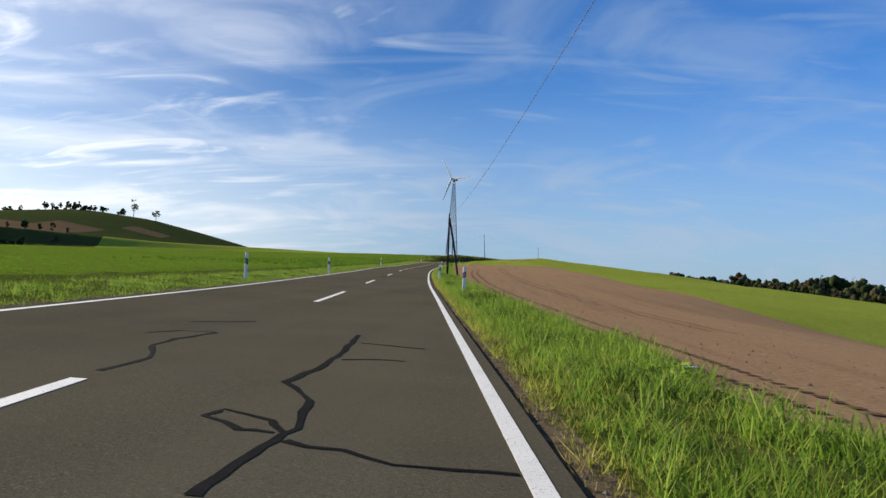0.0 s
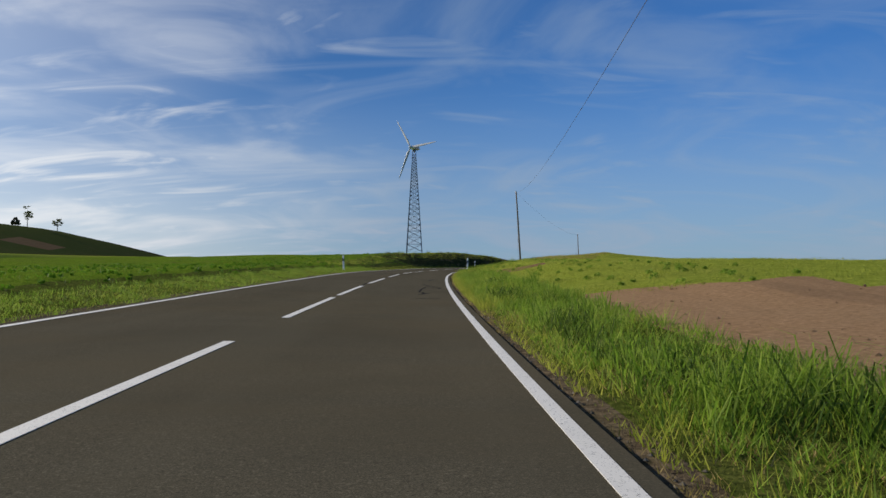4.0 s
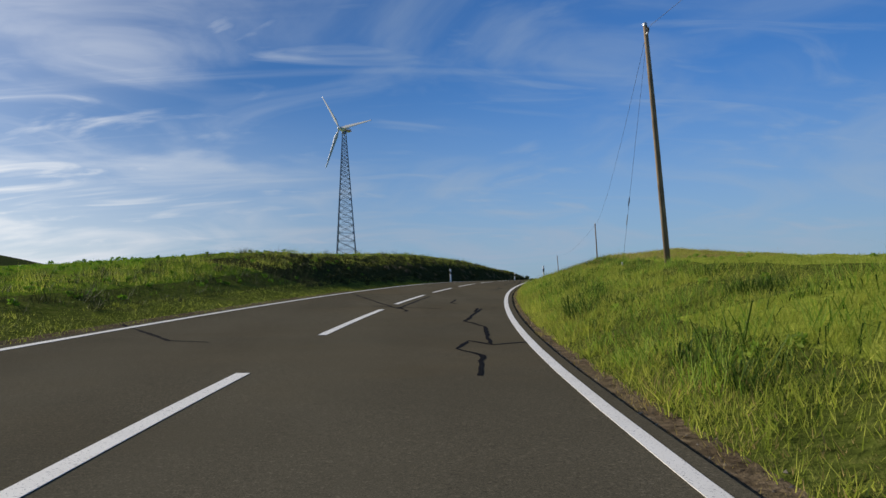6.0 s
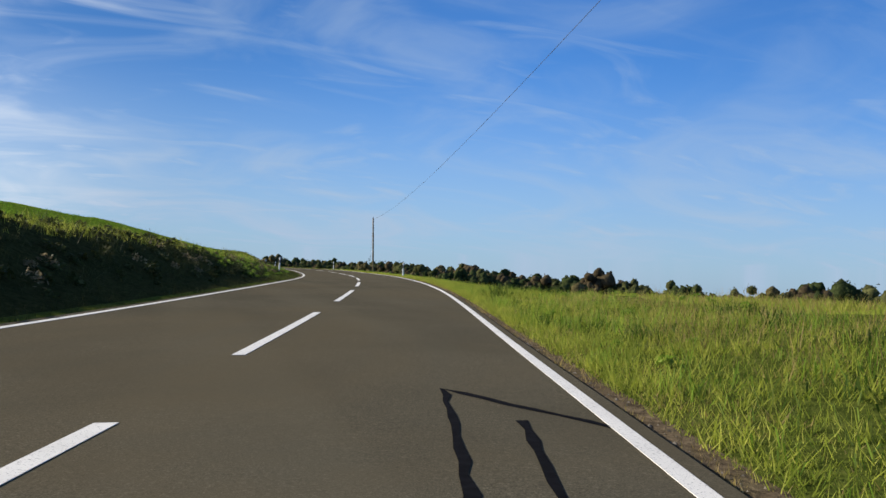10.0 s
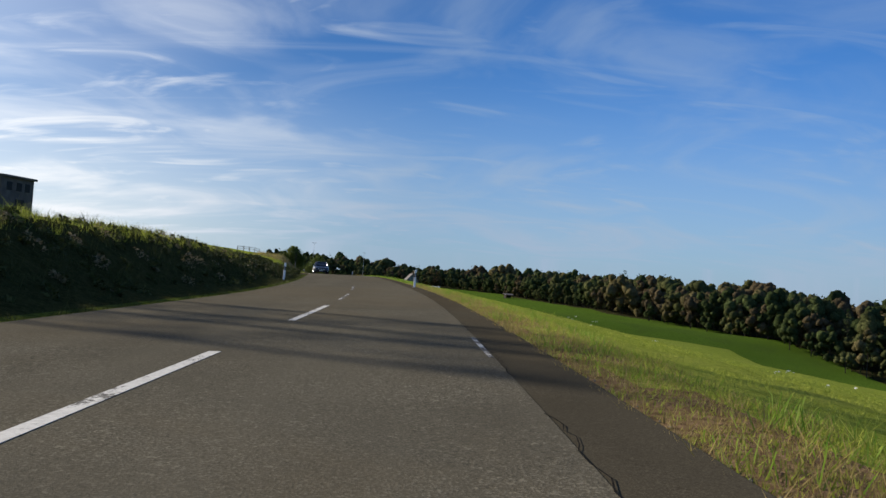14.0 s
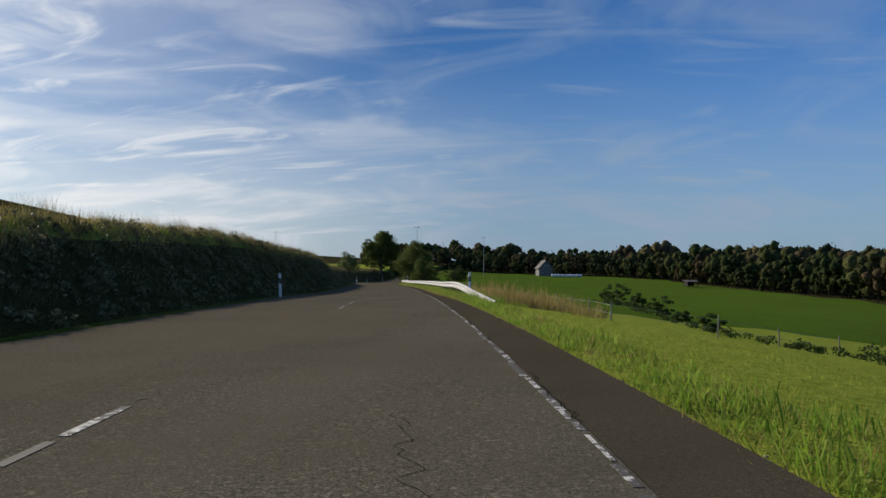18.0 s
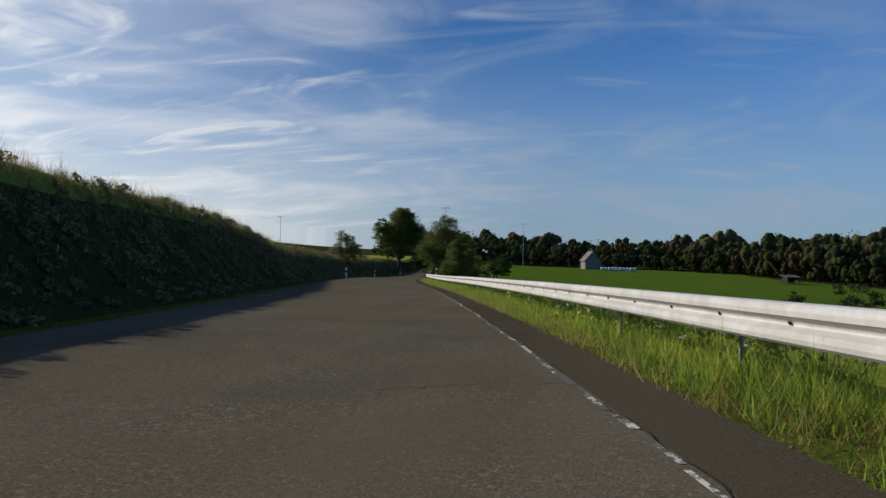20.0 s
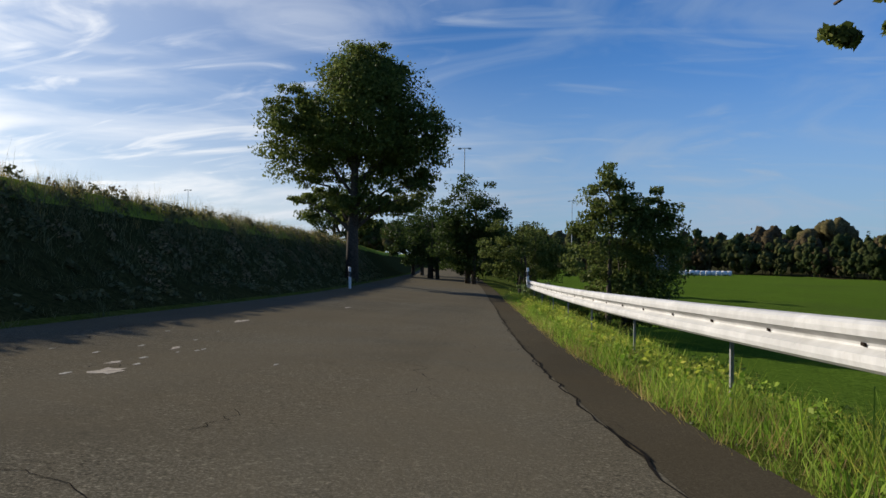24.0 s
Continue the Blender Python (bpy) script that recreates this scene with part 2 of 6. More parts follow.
def chipped_paint(name, keep):
    m = Mat(name, 0.8, spec=0.2)
    chip = m.noise(16, 6, 0.8, 0.3)
    big = m.noise(1.7, 3, 0.6)
    lost = m.mix(0.5, chip, big)
    col = m.mix(m.step(chip, 0.3, 0.7), (0.62, 0.60, 0.54), (0.42, 0.40, 0.36))
    col = m.mix(m.step(lost, keep, keep + 0.04), col, (0.085, 0.078, 0.066))
    return m.color(col).bump(chip, 0.3, 0.004).m


M_CHIPPED = chipped_paint("chipped_line_paint", 0.44)
M_FLAKING = chipped_paint("flaking_line_paint", 0.53)
M_WORN = plain("line_paint_worn", (0.42, 0.41, 0.385), 0.8, 0, 0.45, 30, grime=(0.11, 0.105, 0.095))
M_GRAVEL = turf("gravel_shoulder", (0.06365, 0.04752, 0.03075), (0.1379, 0.1045, 0.06535), (0.2334, 0.1806, 0.1153), (0.07426, 0.08078, 0.02306), 0.3, 1.6)
# soil and thatch tone, darkened further with the shade between the blades
M_VERGE = turf("verge_turf", (0.040, 0.056, 0.011), (0.088, 0.112, 0.020), (0.155, 0.165, 0.040), (0.150, 0.115, 0.055), 0.25, 0.7)
M_MEADOW = turf("meadow_turf", (0.150, 0.190, 0.024), (0.262, 0.312, 0.042), (0.370, 0.395, 0.070), (0.31, 0.275, 0.075), 0.4, 0.12)
M_CROP = turf("crop_field", (0.06, 0.105, 0.010), (0.132, 0.208, 0.018), (0.23, 0.28, 0.036), (0.125, 0.105, 0.045), 0.5, 0.35)
M_LOWER = turf("lower_field", (0.040, 0.078, 0.010), (0.082, 0.140, 0.017), (0.135, 0.195, 0.032), (0.060, 0.085, 0.020), 0.6, 0.035)
M_WOODFLOOR = turf("wood_floor", (0.02, 0.022, 0.01), (0.04, 0.04, 0.018), (0.07, 0.06, 0.03))
M_STUBBLE = turf("stubble_field", (0.105, 0.07, 0.035), (0.168, 0.112, 0.0595), (0.217, 0.154, 0.084), (0.14, 0.119, 0.049), 0.3, 0.05)


def soil():
    m = Mat("ploughed_soil", 0.95, spec=0.0)
    clod = m.noise(11, 7, 0.78)
    wide = m.noise(0.15, 4, 0.6, 0.5)
    drill = m.noise(1.6, 3, 0.5, 0.1, (1.0, 0.03, 1.0), 8)
    col = m.ramp(clod, (0.3, (0.18, 0.108, 0.058)), (0.55, (0.32, 0.20, 0.108)), (0.75, (0.42, 0.285, 0.165)))
    col = m.mix(m.step(drill, 0.5, 0.68, 0.0, 0.3), col, (0.16, 0.105, 0.062))
    col = m.mix(m.step(wide, 0.4, 0.65, 0.0, 0.35), col, (0.25, 0.175, 0.105))
    return m.color(col).bump(clod, 0.6, 0.03).m


M_EARTH = turf("bare_earth", (0.105, 0.06469, 0.03438), (0.225, 0.14375, 0.07562), (0.36, 0.24438, 0.1375), (0.108, 0.1265, 0.022), 0.5, 0.9)
# turf darkened: part of the left bank's shade sits in this colour
M_BANK_SHADE = turf("shaded_bank_turf", (0.022, 0.024, 0.009), (0.050, 0.052, 0.018), (0.085, 0.082, 0.030), (0.06, 0.05, 0.02), 0.4, 0.9)
M_HILL = turf("hill_scrub", (0.030, 0.040, 0.014), (0.060, 0.075, 0.022), (0.10, 0.11, 0.04), (0.09, 0.075, 0.035), 0.4, 0.05)
M_SOIL = soil()
# rut soil, darkened further in place of the shade in hollow prints
M_RUT = plain("rut_soil", (0.11, 0.070, 0.042), 0.95, 0, 0.3, 8, 0.0)
M_GRASS = foliage("grass_blades", (0.185, 0.230, 0.027), (0.365, 0.410, 0.052), (0.56, 0.54, 0.115), 0.5, tuft=0.6)
M_GRASS_DRY = foliage("dry_grass_blades", (0.2257, 0.1797, 0.04955), (0.3592, 0.2785, 0.08919), (0.5132, 0.3773, 0.1684), 0.45)
M_GRASS_LUSH = foliage("lush_grass_blades", (0.11323, 0.21631, 0.02125), (0.22655, 0.34857, 0.03796), (0.37754, 0.45693, 0.09106), 0.5)
# the shade among tufts, given as a blade colour
M_GRASS_SHADE = foliage("shade_grass_blades", (0.035, 0.070, 0.010), (0.070, 0.120, 0.018), (0.13, 0.18, 0.035), 0.4)
M_MOWN = foliage("mown_grass_blades", (0.2205, 0.2625, 0.03), (0.357, 0.399, 0.0525), (0.483, 0.4935, 0.105), 0.4)
# leaf tone darkened; it carries part of the left bank's shade
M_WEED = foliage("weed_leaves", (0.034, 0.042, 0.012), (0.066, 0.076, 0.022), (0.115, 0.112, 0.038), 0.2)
# browner weeds, colour lightened to lift the shade on the later bank
M_WEED_LIGHT = foliage("light_weed_leaves", (0.0868, 0.0924, 0.042), (0.161, 0.161, 0.0728), (0.266, 0.245, 0.119), 0.25)
M_WEED_DRY = foliage("withered_weed_leaves", (0.13125, 0.10313, 0.0525), (0.23438, 0.18375, 0.09375), (0.375, 0.29063, 0.15937), 0.25)
M_CROPLEAF = foliage("crop_leaves", (0.07447, 0.1675, 0.01016), (0.1277, 0.2605, 0.01741), (0.2021, 0.335, 0.03627), 0.45)
M_OAK = foliage("oak_leaves", (0.064, 0.088, 0.022), (0.120, 0.152, 0.037), (0.205, 0.226, 0.068), 0.42)
M_PALE = foliage("willow_leaves", (0.091, 0.1313, 0.04375), (0.1729, 0.2188, 0.07875), (0.2912, 0.3325, 0.14), 0.4)
M_DARKLEAF = foliage("dark_leaves", (0.028, 0.048, 0.013), (0.054, 0.084, 0.021), (0.094, 0.128, 0.036), 0.35)


def woods(name, dark, light):
    m = Mat(name, 0.9, spec=0.0)
    crown_noise = m.noise(1.3, 4, 0.75)
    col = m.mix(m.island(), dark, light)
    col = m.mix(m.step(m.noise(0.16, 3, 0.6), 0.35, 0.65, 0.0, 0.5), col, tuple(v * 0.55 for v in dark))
    # darker in the low spots of the noise, where the bump also sinks
    col = m.mix(m.step(crown_noise, 0.42, 0.60, 0.6, 0.0), col, tuple(v * 0.45 for v in dark))
    m.color(col).bump(crown_noise, 1.0, 0.5)
    t = m.n.new("ShaderNodeBsdfTranslucent")
    m.l.new(col, t.inputs[0])
    x = m.n.new("ShaderNodeMixShader")
    x.inputs[0].default_value = 0.25
    m.l.new(m.b.outputs[0], x.inputs[1])
    m.l.new(t.outputs[0], x.inputs[2])
    m.l.new(x.outputs[0], m.n["Material Output"].inputs[0])
    return m.m


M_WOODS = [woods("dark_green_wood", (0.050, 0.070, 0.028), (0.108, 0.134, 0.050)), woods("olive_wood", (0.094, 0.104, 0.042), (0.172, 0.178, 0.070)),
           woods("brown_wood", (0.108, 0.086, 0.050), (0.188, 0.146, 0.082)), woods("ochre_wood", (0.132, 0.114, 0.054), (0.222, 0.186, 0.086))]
M_BARK = plain("bark", (0.075, 0.058, 0.042), 0.95, 0, 0.4, 9)
M_POST = plain("post_white_plastic", (0.8, 0.792, 0.7505), 0.45, 0, 0.06, 9, grime=(0.52, 0.495, 0.4275))
M_BLACK = plain("post_black_band", (0.018, 0.018, 0.020), 0.5, 0, 0.2)
M_REFLECT = plain("reflector_lens", (0.34, 0.35, 0.36), 0.2, 0.3, 0.15, 60)
M_POLE = None


def timber(name, a, b, scale=3.0):
    m = Mat(name, 0.9, spec=0.15)
    grain = m.noise(scale, 6, 0.7, 0.6, (14, 14, 0.5))
    blot = m.noise(1.3, 4, 0.6)
    col = m.mix(m.step(grain, 0.3, 0.7), a, b)
    col = m.mix(m.step(blot, 0.5, 0.75, 0.0, 0.5), col, tuple(v * 0.5 for v in a))
    return m.color(col).bump(grain, 0.4, 0.01).m


M_POLE = timber("pole_timber", (0.13, 0.095, 0.06), (0.30, 0.225, 0.14))
M_STRUT = timber("creosoted_timber", (0.02, 0.017, 0.014), (0.055, 0.045, 0.035))
M_FENCE = timber("fence_timber", (0.16, 0.14, 0.11), (0.34, 0.30, 0.24))
M_STEEL = plain("galvanised_steel", (0.36, 0.37, 0.38), 0.5, 0.7, 0.15, 3)
M_LATTICE = plain("lattice_steel", (0.20, 0.22, 0.26), 0.6, 0.3, 0.15, 2)
M_RAIL = plain("guardrail_zinc", (0.50, 0.497, 0.485), 0.6, 0.0, 0.14, 2.2, grime=(0.30, 0.288, 0.26))
M_RAILBACK = plain("guardrail_post_zinc", (0.2304, 0.2376, 0.2376), 0.6, 0.4, 0.2, 4)
M_BLADE = plain("turbine_grey", (0.42, 0.44, 0.46), 0.5, 0, 0.05, 0.6)
M_NACELLE = plain("nacelle_white", (0.78, 0.77, 0.74), 0.45, 0, 0.05, 0.6)
M_ORANGE = plain("nacelle_band", (0.52, 0.19, 0.10), 0.5)
M_WIRE = plain("cable_black", (0.012, 0.012, 0.014), 0.6)
M_CONCRETE = plain("concrete", (0.10, 0.080, 0.066), 0.9, 0, 0.2, 1.2, grime=(0.15, 0.14, 0.12))
M_DARK = plain("dark_opening", (0.015, 0.014, 0.013), 0.8)
M_IRON = plain("cast_iron", (0.030, 0.023, 0.018), 0.9, 0.0, 0.3, 12, 0.03)

# ---- the lie of the land ----


def smooth(table, y, y0, dy):
    """Cubic through evenly spaced values."""
    v = np.asarray(table, float)
    u = np.clip((np.asarray(y, float) - y0) / dy, 0, len(v) - 1.001)
    i = u.astype(int)
    f = u - i
    a, b, c, d = (v[np.clip(i + k, 0, len(v) - 1)] for k in (-1, 0, 1, 2))
    return b + 0.5 * f * (c - a + f * (2 * a - 5 * b + 4 * c - d + f * (3 * (b - c) + d - a)))


def road_x(y):
    return smooth(ROAD_X, y, -20, 20)


def road_z(y):
    return smooth(ROAD_Z, y, -20, 20)


def road_tilt(y):
    return smooth(ROAD_TILT, y, -20, 20)


def road_cos(y):
    s = (road_x(np.asarray(y) + 1) - road_x(np.asarray(y) - 1)) / 2
    return 1 / np.sqrt(1 + s * s)


# heights over the road, by distance from its middle (columns) along the way (rows)


def land(side, *heights):
    side.append(heights)


RIGHT_D = [3.2, 4.4, 8, 14, 22, 52, 80, 110, 200, 320, 700, 2600]
RIGHT = []
land(RIGHT, -60, -0.03, 0.02, -0.2, -0.8, -2.2, -8, -10, -13, -16, -16, -14, -25)
land(RIGHT, 30, -0.03, 0.02, -0.15, -0.65, -1.95, -7.4, -9.5, -12.5, -15, -16, -14, -25)
land(RIGHT, 75, -0.03, 0.02, 0, -0.25, -0.7, -3.2, -6, -8.5, -14, -16, -14, -25)
land(RIGHT, 124, -0.03, 0.03, 0.1, 0.1, 0.1, -1.6, -4, -7, -14, -16, -14, -25)
land(RIGHT, 164, -0.03, 0.15, 0.85, 0.9, 0.7, -2, -4.5, -7, -13, -16, -14, -25)
land(RIGHT, 194, -0.03, 0.35, 1.05, 1.05, 0.85, -1.8, -5, -8, -13, -16, -14, -25)
land(RIGHT, 224, -0.03, 0.4, 1.25, 1.15, 0.75, -1.2, -4.5, -8, -13, -16, -14, -25)
land(RIGHT, 247, -0.03, 0.35, 1.6, 1.8, 1.4, -1, -4.5, -8.5, -13, -16, -14, -25)
land(RIGHT, 264, -0.03, 0.25, 1.62, 2.5, 1.7, -1.2, -5, -9, -14, -16, -14, -25)
land(RIGHT, 288, -0.03, 0.15, 1.05, 1.6, 0.95, -2.5, -7, -10, -14, -16, -14, -25)
land(RIGHT, 308, -0.03, 0, 0.25, 0.35, -0.3, -4, -8.2, -13, -15.5, -20, -40, -120)
land(RIGHT, 327, -0.03, -0.03, -0.5, -1.3, -2.4, -6.8, -10.5, -13.5, -15.5, -20, -40, -120)
land(RIGHT, 356, -0.03, -0.05, -0.65, -1.6, -2.9, -7.4, -11.3, -14, -15.5, -20, -40, -120)
land(RIGHT, 490, -0.03, -0.05, -0.65, -1.7, -3, -7.8, -11.5, -15.5, -15.5, -20, -40, -120)
land(RIGHT, 549, -0.03, 0, -0.5, -1.5, -2.6, -7.2, -11, -14.5, -14, -20, -40, -120)
land(RIGHT, 598, -0.03, -0.05, -0.8, -1.4, -1.9, -3.6, -5.2, -7, -9, -19, -40, -110)
land(RIGHT, 687, -0.03, -0.05, -0.8, -1.2, -1.5, -2.2, -2.6, -3, -6, -16, -38, -100)
land(RIGHT, 887, -0.03, -0.05, -0.6, -1, -1.4, -2, -2.4, -2.6, -4, -10, -25, -80)

LEFT_D = [3.6, 4.6, 7.1, 9.5, 20, 45, 80, 150, 400, 900, 2600]
LEFT = []
land(LEFT, -60, -0.03, 0.05, 0.2, 0.25, 0.45, 0.9, 1.2, 1, 0.5, 6, 20)
land(LEFT, 119, -0.03, 0.05, 0.2, 0.25, 0.45, 0.85, 1.1, 0.6, 0, 6, 20)
land(LEFT, 179, -0.03, 0.1, 0.35, 0.27, 0.42, 0.7, 0.55, 0.3, -0.8, 6.71, 20)
land(LEFT, 206, -0.03, 0.08, 0.42, 0.5, 0.65, 0.9, 1, 0.5, -1, 7.38, 20)
land(LEFT, 234, -0.03, 0.15, 1.3, 1.85, 1.5, 1.4, 1.2, 0.5, -1.5, 8.14, 20)
land(LEFT, 268, -0.03, 0.15, 1.72, 2.6, 2.35, 2.2, 1, 0.5, -2, 9.1, 20)
land(LEFT, 286, -0.03, 0.15, 1.75, 2.65, 2.65, 2.3, 0.6, 0.2, -2.5, 9.6, 20)
land(LEFT, 310, -0.03, 0.15, 1.5, 1.9, 3, 1.8, -1.5, -1.5, -3, 10, 20)
land(LEFT, 349, -0.03, 0.15, 1, 1.4, 3.4, 1.8, -2.3, -2.5, -3, 10, 20)
land(LEFT, 371, -0.03, 0.15, 1, 1.4, 3.7, 3.3, -1.5, -2.5, -3, 10, 20)
land(LEFT, 393, -0.03, 0.15, 1.75, 2, 3.1, 4.2, -0.4, -4, -4, 10, 20)
land(LEFT, 423, -0.03, 0.15, 1.75, 2.1, 2.5, 5.2, 2.4, -1, -4, 10, 20)
land(LEFT, 446, -0.03, 0.12, 1.15, 1.5, 2.2, 4.8, 4.2, 0.8, -4, 10, 20)
land(LEFT, 462, -0.03, 0.1, 0.9, 1.2, 2.4, 4.5, 5.2, 1.6, -4, 10, 20)
land(LEFT, 467, -0.03, 0.02, 0.25, 0.7, 2.6, 4.3, 5.8, 2, -4, 10, 20)
land(LEFT, 480, -0.03, 0.02, 0.25, 0.7, 2.6, 4.3, 7.5, 4.5, -3, 10, 20)
land(LEFT, 491, -0.03, 0.1, 1.45, 1.9, 2.9, 4.6, 8, 6.5, -2, 10, 20)
land(LEFT, 504, -0.03, 0.15, 2.1, 2.4, 3.2, 5, 7.5, 9, 10, 10, 20)
land(LEFT, 534, -0.03, 0.15, 2.9, 3.1, 3.6, 4.4, 5, 6, 7, 8, 20)
land(LEFT, 574, -0.03, 0.15, 3, 3.2, 3.4, 3.6, 4, 4, 4, 6, 20)
land(LEFT, 600, -0.03, 0.15, 2.15, 2.3, 2.6, 2.8, 3, 3, 3, 6, 20)
land(LEFT, 639, -0.03, 0.15, 2.25, 2.45, 2.4, 2.5, 2.6, 3, 3, 6, 20)
land(LEFT, 707, -0.03, 0.15, 2.45, 2.65, 2.6, 2.7, 2.8, 3, 3, 6, 20)
land(LEFT, 887, -0.03, 0.15, 2.2, 2.4, 2.6, 2.7, 2.8, 3, 3, 6, 20)



def table_height(y, d, rows, cols):
    """Height over the road from a table, for arrays y and d (d positive outward)."""
    ty = np.array([r[0] for r in rows], float)
    tv = np.array([r[1:] for r in rows], float)
    y, d = np.clip(y, ty[0], ty[-1]), np.clip(d, cols[0], cols[-1])
    i = np.clip(np.searchsorted(ty, y, side="right") - 1, 0, len(ty) - 2)
    f = (y - ty[i]) / (ty[i + 1] - ty[i])
    f = f * f * (3 - 2 * f)
    c = np.array(cols, float)
    j = np.clip(np.searchsorted(c, d, side="right") - 1, 0, len(c) - 2)
    g = (d - c[j]) / (c[j + 1] - c[j])
    row = lambda k: tv[i, k] * (1 - f) + tv[i + 1, k] * f
    return row(j) * (1 - g) + row(j + 1) * g


def wave(x, y, k, s):
    return (np.sin(x * k + s) * np.cos(y * k * 1.3 + s * 2.1) + np.sin(x * k * 2.3 + y * k * 1.7 + s * 3.3) * 0.5 + np.cos(x * k * 4.1 - y * k * 3.7 + s) * 0.25) / 1.75


def hill(x, y, cx, cy, wx, wy, h):
    return h * np.exp(-(((x - cx) / wx) ** 2 + ((y - cy) / wy) ** 2))


def off_road(x, y):
    return (np.asarray(x, float) - road_x(y)) * road_cos(y)


def ground_z(x, y):
    x, y = np.asarray(x, float), np.asarray(y, float)
    d = off_road(x, y)
    h = np.where(d > 0, table_height(y, d, RIGHT, RIGHT_D), table_height(y, -d, LEFT, LEFT_D))
    a = np.abs(d)
    rough = np.clip((a - 4.2) / 4, 0, 1)
    tilled = np.where((d > 4.9) & (d < 26) & (y < 146), 0.2, 1.0)
    h = h + rough * tilled * (0.10 * wave(x, y, 0.9, 1.0) + 0.22 * np.clip((a - 6) / 30, 0, 1) * wave(x, y, 0.13, 2.0))
    h = np.where((d > -3.4) & (d < 3.01), -0.08, h)
    far = np.clip((a - 60) / 200, 0, 1)
    h = h + far * (hill(x, y, -455, 900, 185, 330, 57) + hill(x, y, -900, 1500, 500, 500, 30) + hill(x, y, 700, 1500, 500, 500, 24))
    return road_z(y) + road_tilt(y) * np.clip(d, -9, 9) * np.clip(1.6 - a / 12, 0, 1) + h


def spot(y, d):
    """A place beside the road: d metres right of its middle, on the ground."""
    x = float(road_x(y) + d / road_cos(y))
    return x, y, float(ground_z(x, y))


def on_road(y, d, lift=0.0):
    x = road_x(y) + d / road_cos(y)
    return x, y, road_z(y) + road_tilt(y) * d + lift


# ---- mesh helpers ----


class Build:
    """Collects vertices and faces of one mesh."""

    def __init__(self):
        self.v, self.f = [], []

    def add(self, verts, faces):
        k = len(self.v)
        self.v += [tuple(p) for p in verts]
        self.f += [tuple(i + k for i in q) for q in faces]
        return self

    def box(self, size, at=(0, 0, 0), m=None):
        sx, sy, sz = (s / 2 for s in size)
        b = 0.12 * min(size)
        vs = []
        for z, k in ((-sz, b), (-sz + b, 0), (sz - b, 0), (sz, b)):
            for x, y in ((-sx + k, -sy + k), (sx - k, -sy + k), (sx - k, sy - k), (-sx + k, sy - k)):
                vs.append(Vector((x, y, z)))
        if m is not None:
            vs = [m @ p for p in vs]
        vs = [p + Vector(at) for p in vs]
        fs = [(3, 2, 1, 0), (12, 13, 14, 15)]
        for r in range(3):
            for i in range(4):
                j = (i + 1) % 4
                fs.append((r * 4 + i, r * 4 + j, r * 4 + 4 + j, r * 4 + 4 + i))
        return self.add(vs, fs)

    def tube(self, pts, radii, n=8, caps=True):
        pts = [Vector(p) for p in pts]
        if isinstance(radii, (int, float)):
            radii = [radii] * len(pts)
        vs = []
        for i, p in enumerate(pts):
            way = (pts[min(i + 1, len(pts) - 1)] - pts[max(i - 1, 0)]).normalized()
            side = way.cross(Vector((0, 0, 1)) if abs(way.z) < 0.9 else Vector((1, 0, 0))).normalized()
            top = side.cross(way)
            for k in range(n):
                a = 2 * math.pi * k / n
                vs.append(p + (side * math.cos(a) + top * math.sin(a)) * radii[i])
        fs = []
        for i in range(len(pts) - 1):
            for k in range(n):
                l = (k + 1) % n
                fs.append((i * n + k, i * n + l, i * n + n + l, i * n + n + k))
        if caps:
            fs += [tuple(range(n - 1, -1, -1)), tuple(range(len(vs) - n, len(vs)))]
        return self.add(vs, fs)

    def loft(self, rings, closed=True, caps=True):
        n = len(rings[0])
        vs = [p for r in rings for p in r]
        fs = []
        for i in range(len(rings) - 1):
            for k in range(n if closed else n - 1):
                l = (k + 1) % n
                fs.append((i * n + k, i * n + l, i * n + n + l, i * n + n + k))
        if caps and closed:
            fs += [tuple(range(n - 1, -1, -1)), tuple(range(len(vs) - n, len(vs)))]
        return self.add(vs, fs)


def mesh(name, b, mat, shade=False):
    me = bpy.data.meshes.new(name)
    me.from_pydata(b.v, [], b.f)
    me.materials.append(mat)
    if shade:
        me.polygons.foreach_set("use_smooth", [True] * len(me.polygons))
    me.update()
    return me


def part(name, b, mat, parent=None, label="", shade=False):
    ob = new(name, mesh(name, b, mat, shade) if isinstance(b, Build) else b)
    ob.parent = parent
    return tagged(ob, label)


def thing(name, at, label, category, group="", kind="", turn=0.0):
    ob = new(name)
    ob.empty_display_size = 0.2
    ob.matrix_basis = pose(*at, 0, 0, turn)
    return tagged(ob, label, category, group, kind)


def fast_mesh(name, verts, faces, mat, kind="stuff", label="", category="", group="", parent=None):
    """A large mesh from arrays: verts (n, 3), faces (m, 3 or 4)."""
    me = bpy.data.meshes.new(name)
    m, k = faces.shape
    me.vertices.add(len(verts))
    me.vertices.foreach_set("co", np.ascontiguousarray(verts, dtype=np.float32).ravel())
    me.loops.add(m * k)
    me.loops.foreach_set("vertex_index", np.ascontiguousarray(faces, dtype=np.int32).ravel())
    me.polygons.add(m)
    me.polygons.foreach_set("loop_start", np.arange(0, m * k, k, dtype=np.int32))
    me.polygons.foreach_set("loop_total", np.full(m, k, dtype=np.int32))
    me.materials.append(mat)
    me.polygons.foreach_set("use_smooth", np.zeros(m, dtype=bool))
    me.update(calc_edges=True)
    ob = new(name, me)
    ob.parent = parent
    return tagged(ob, label, category, group, kind)


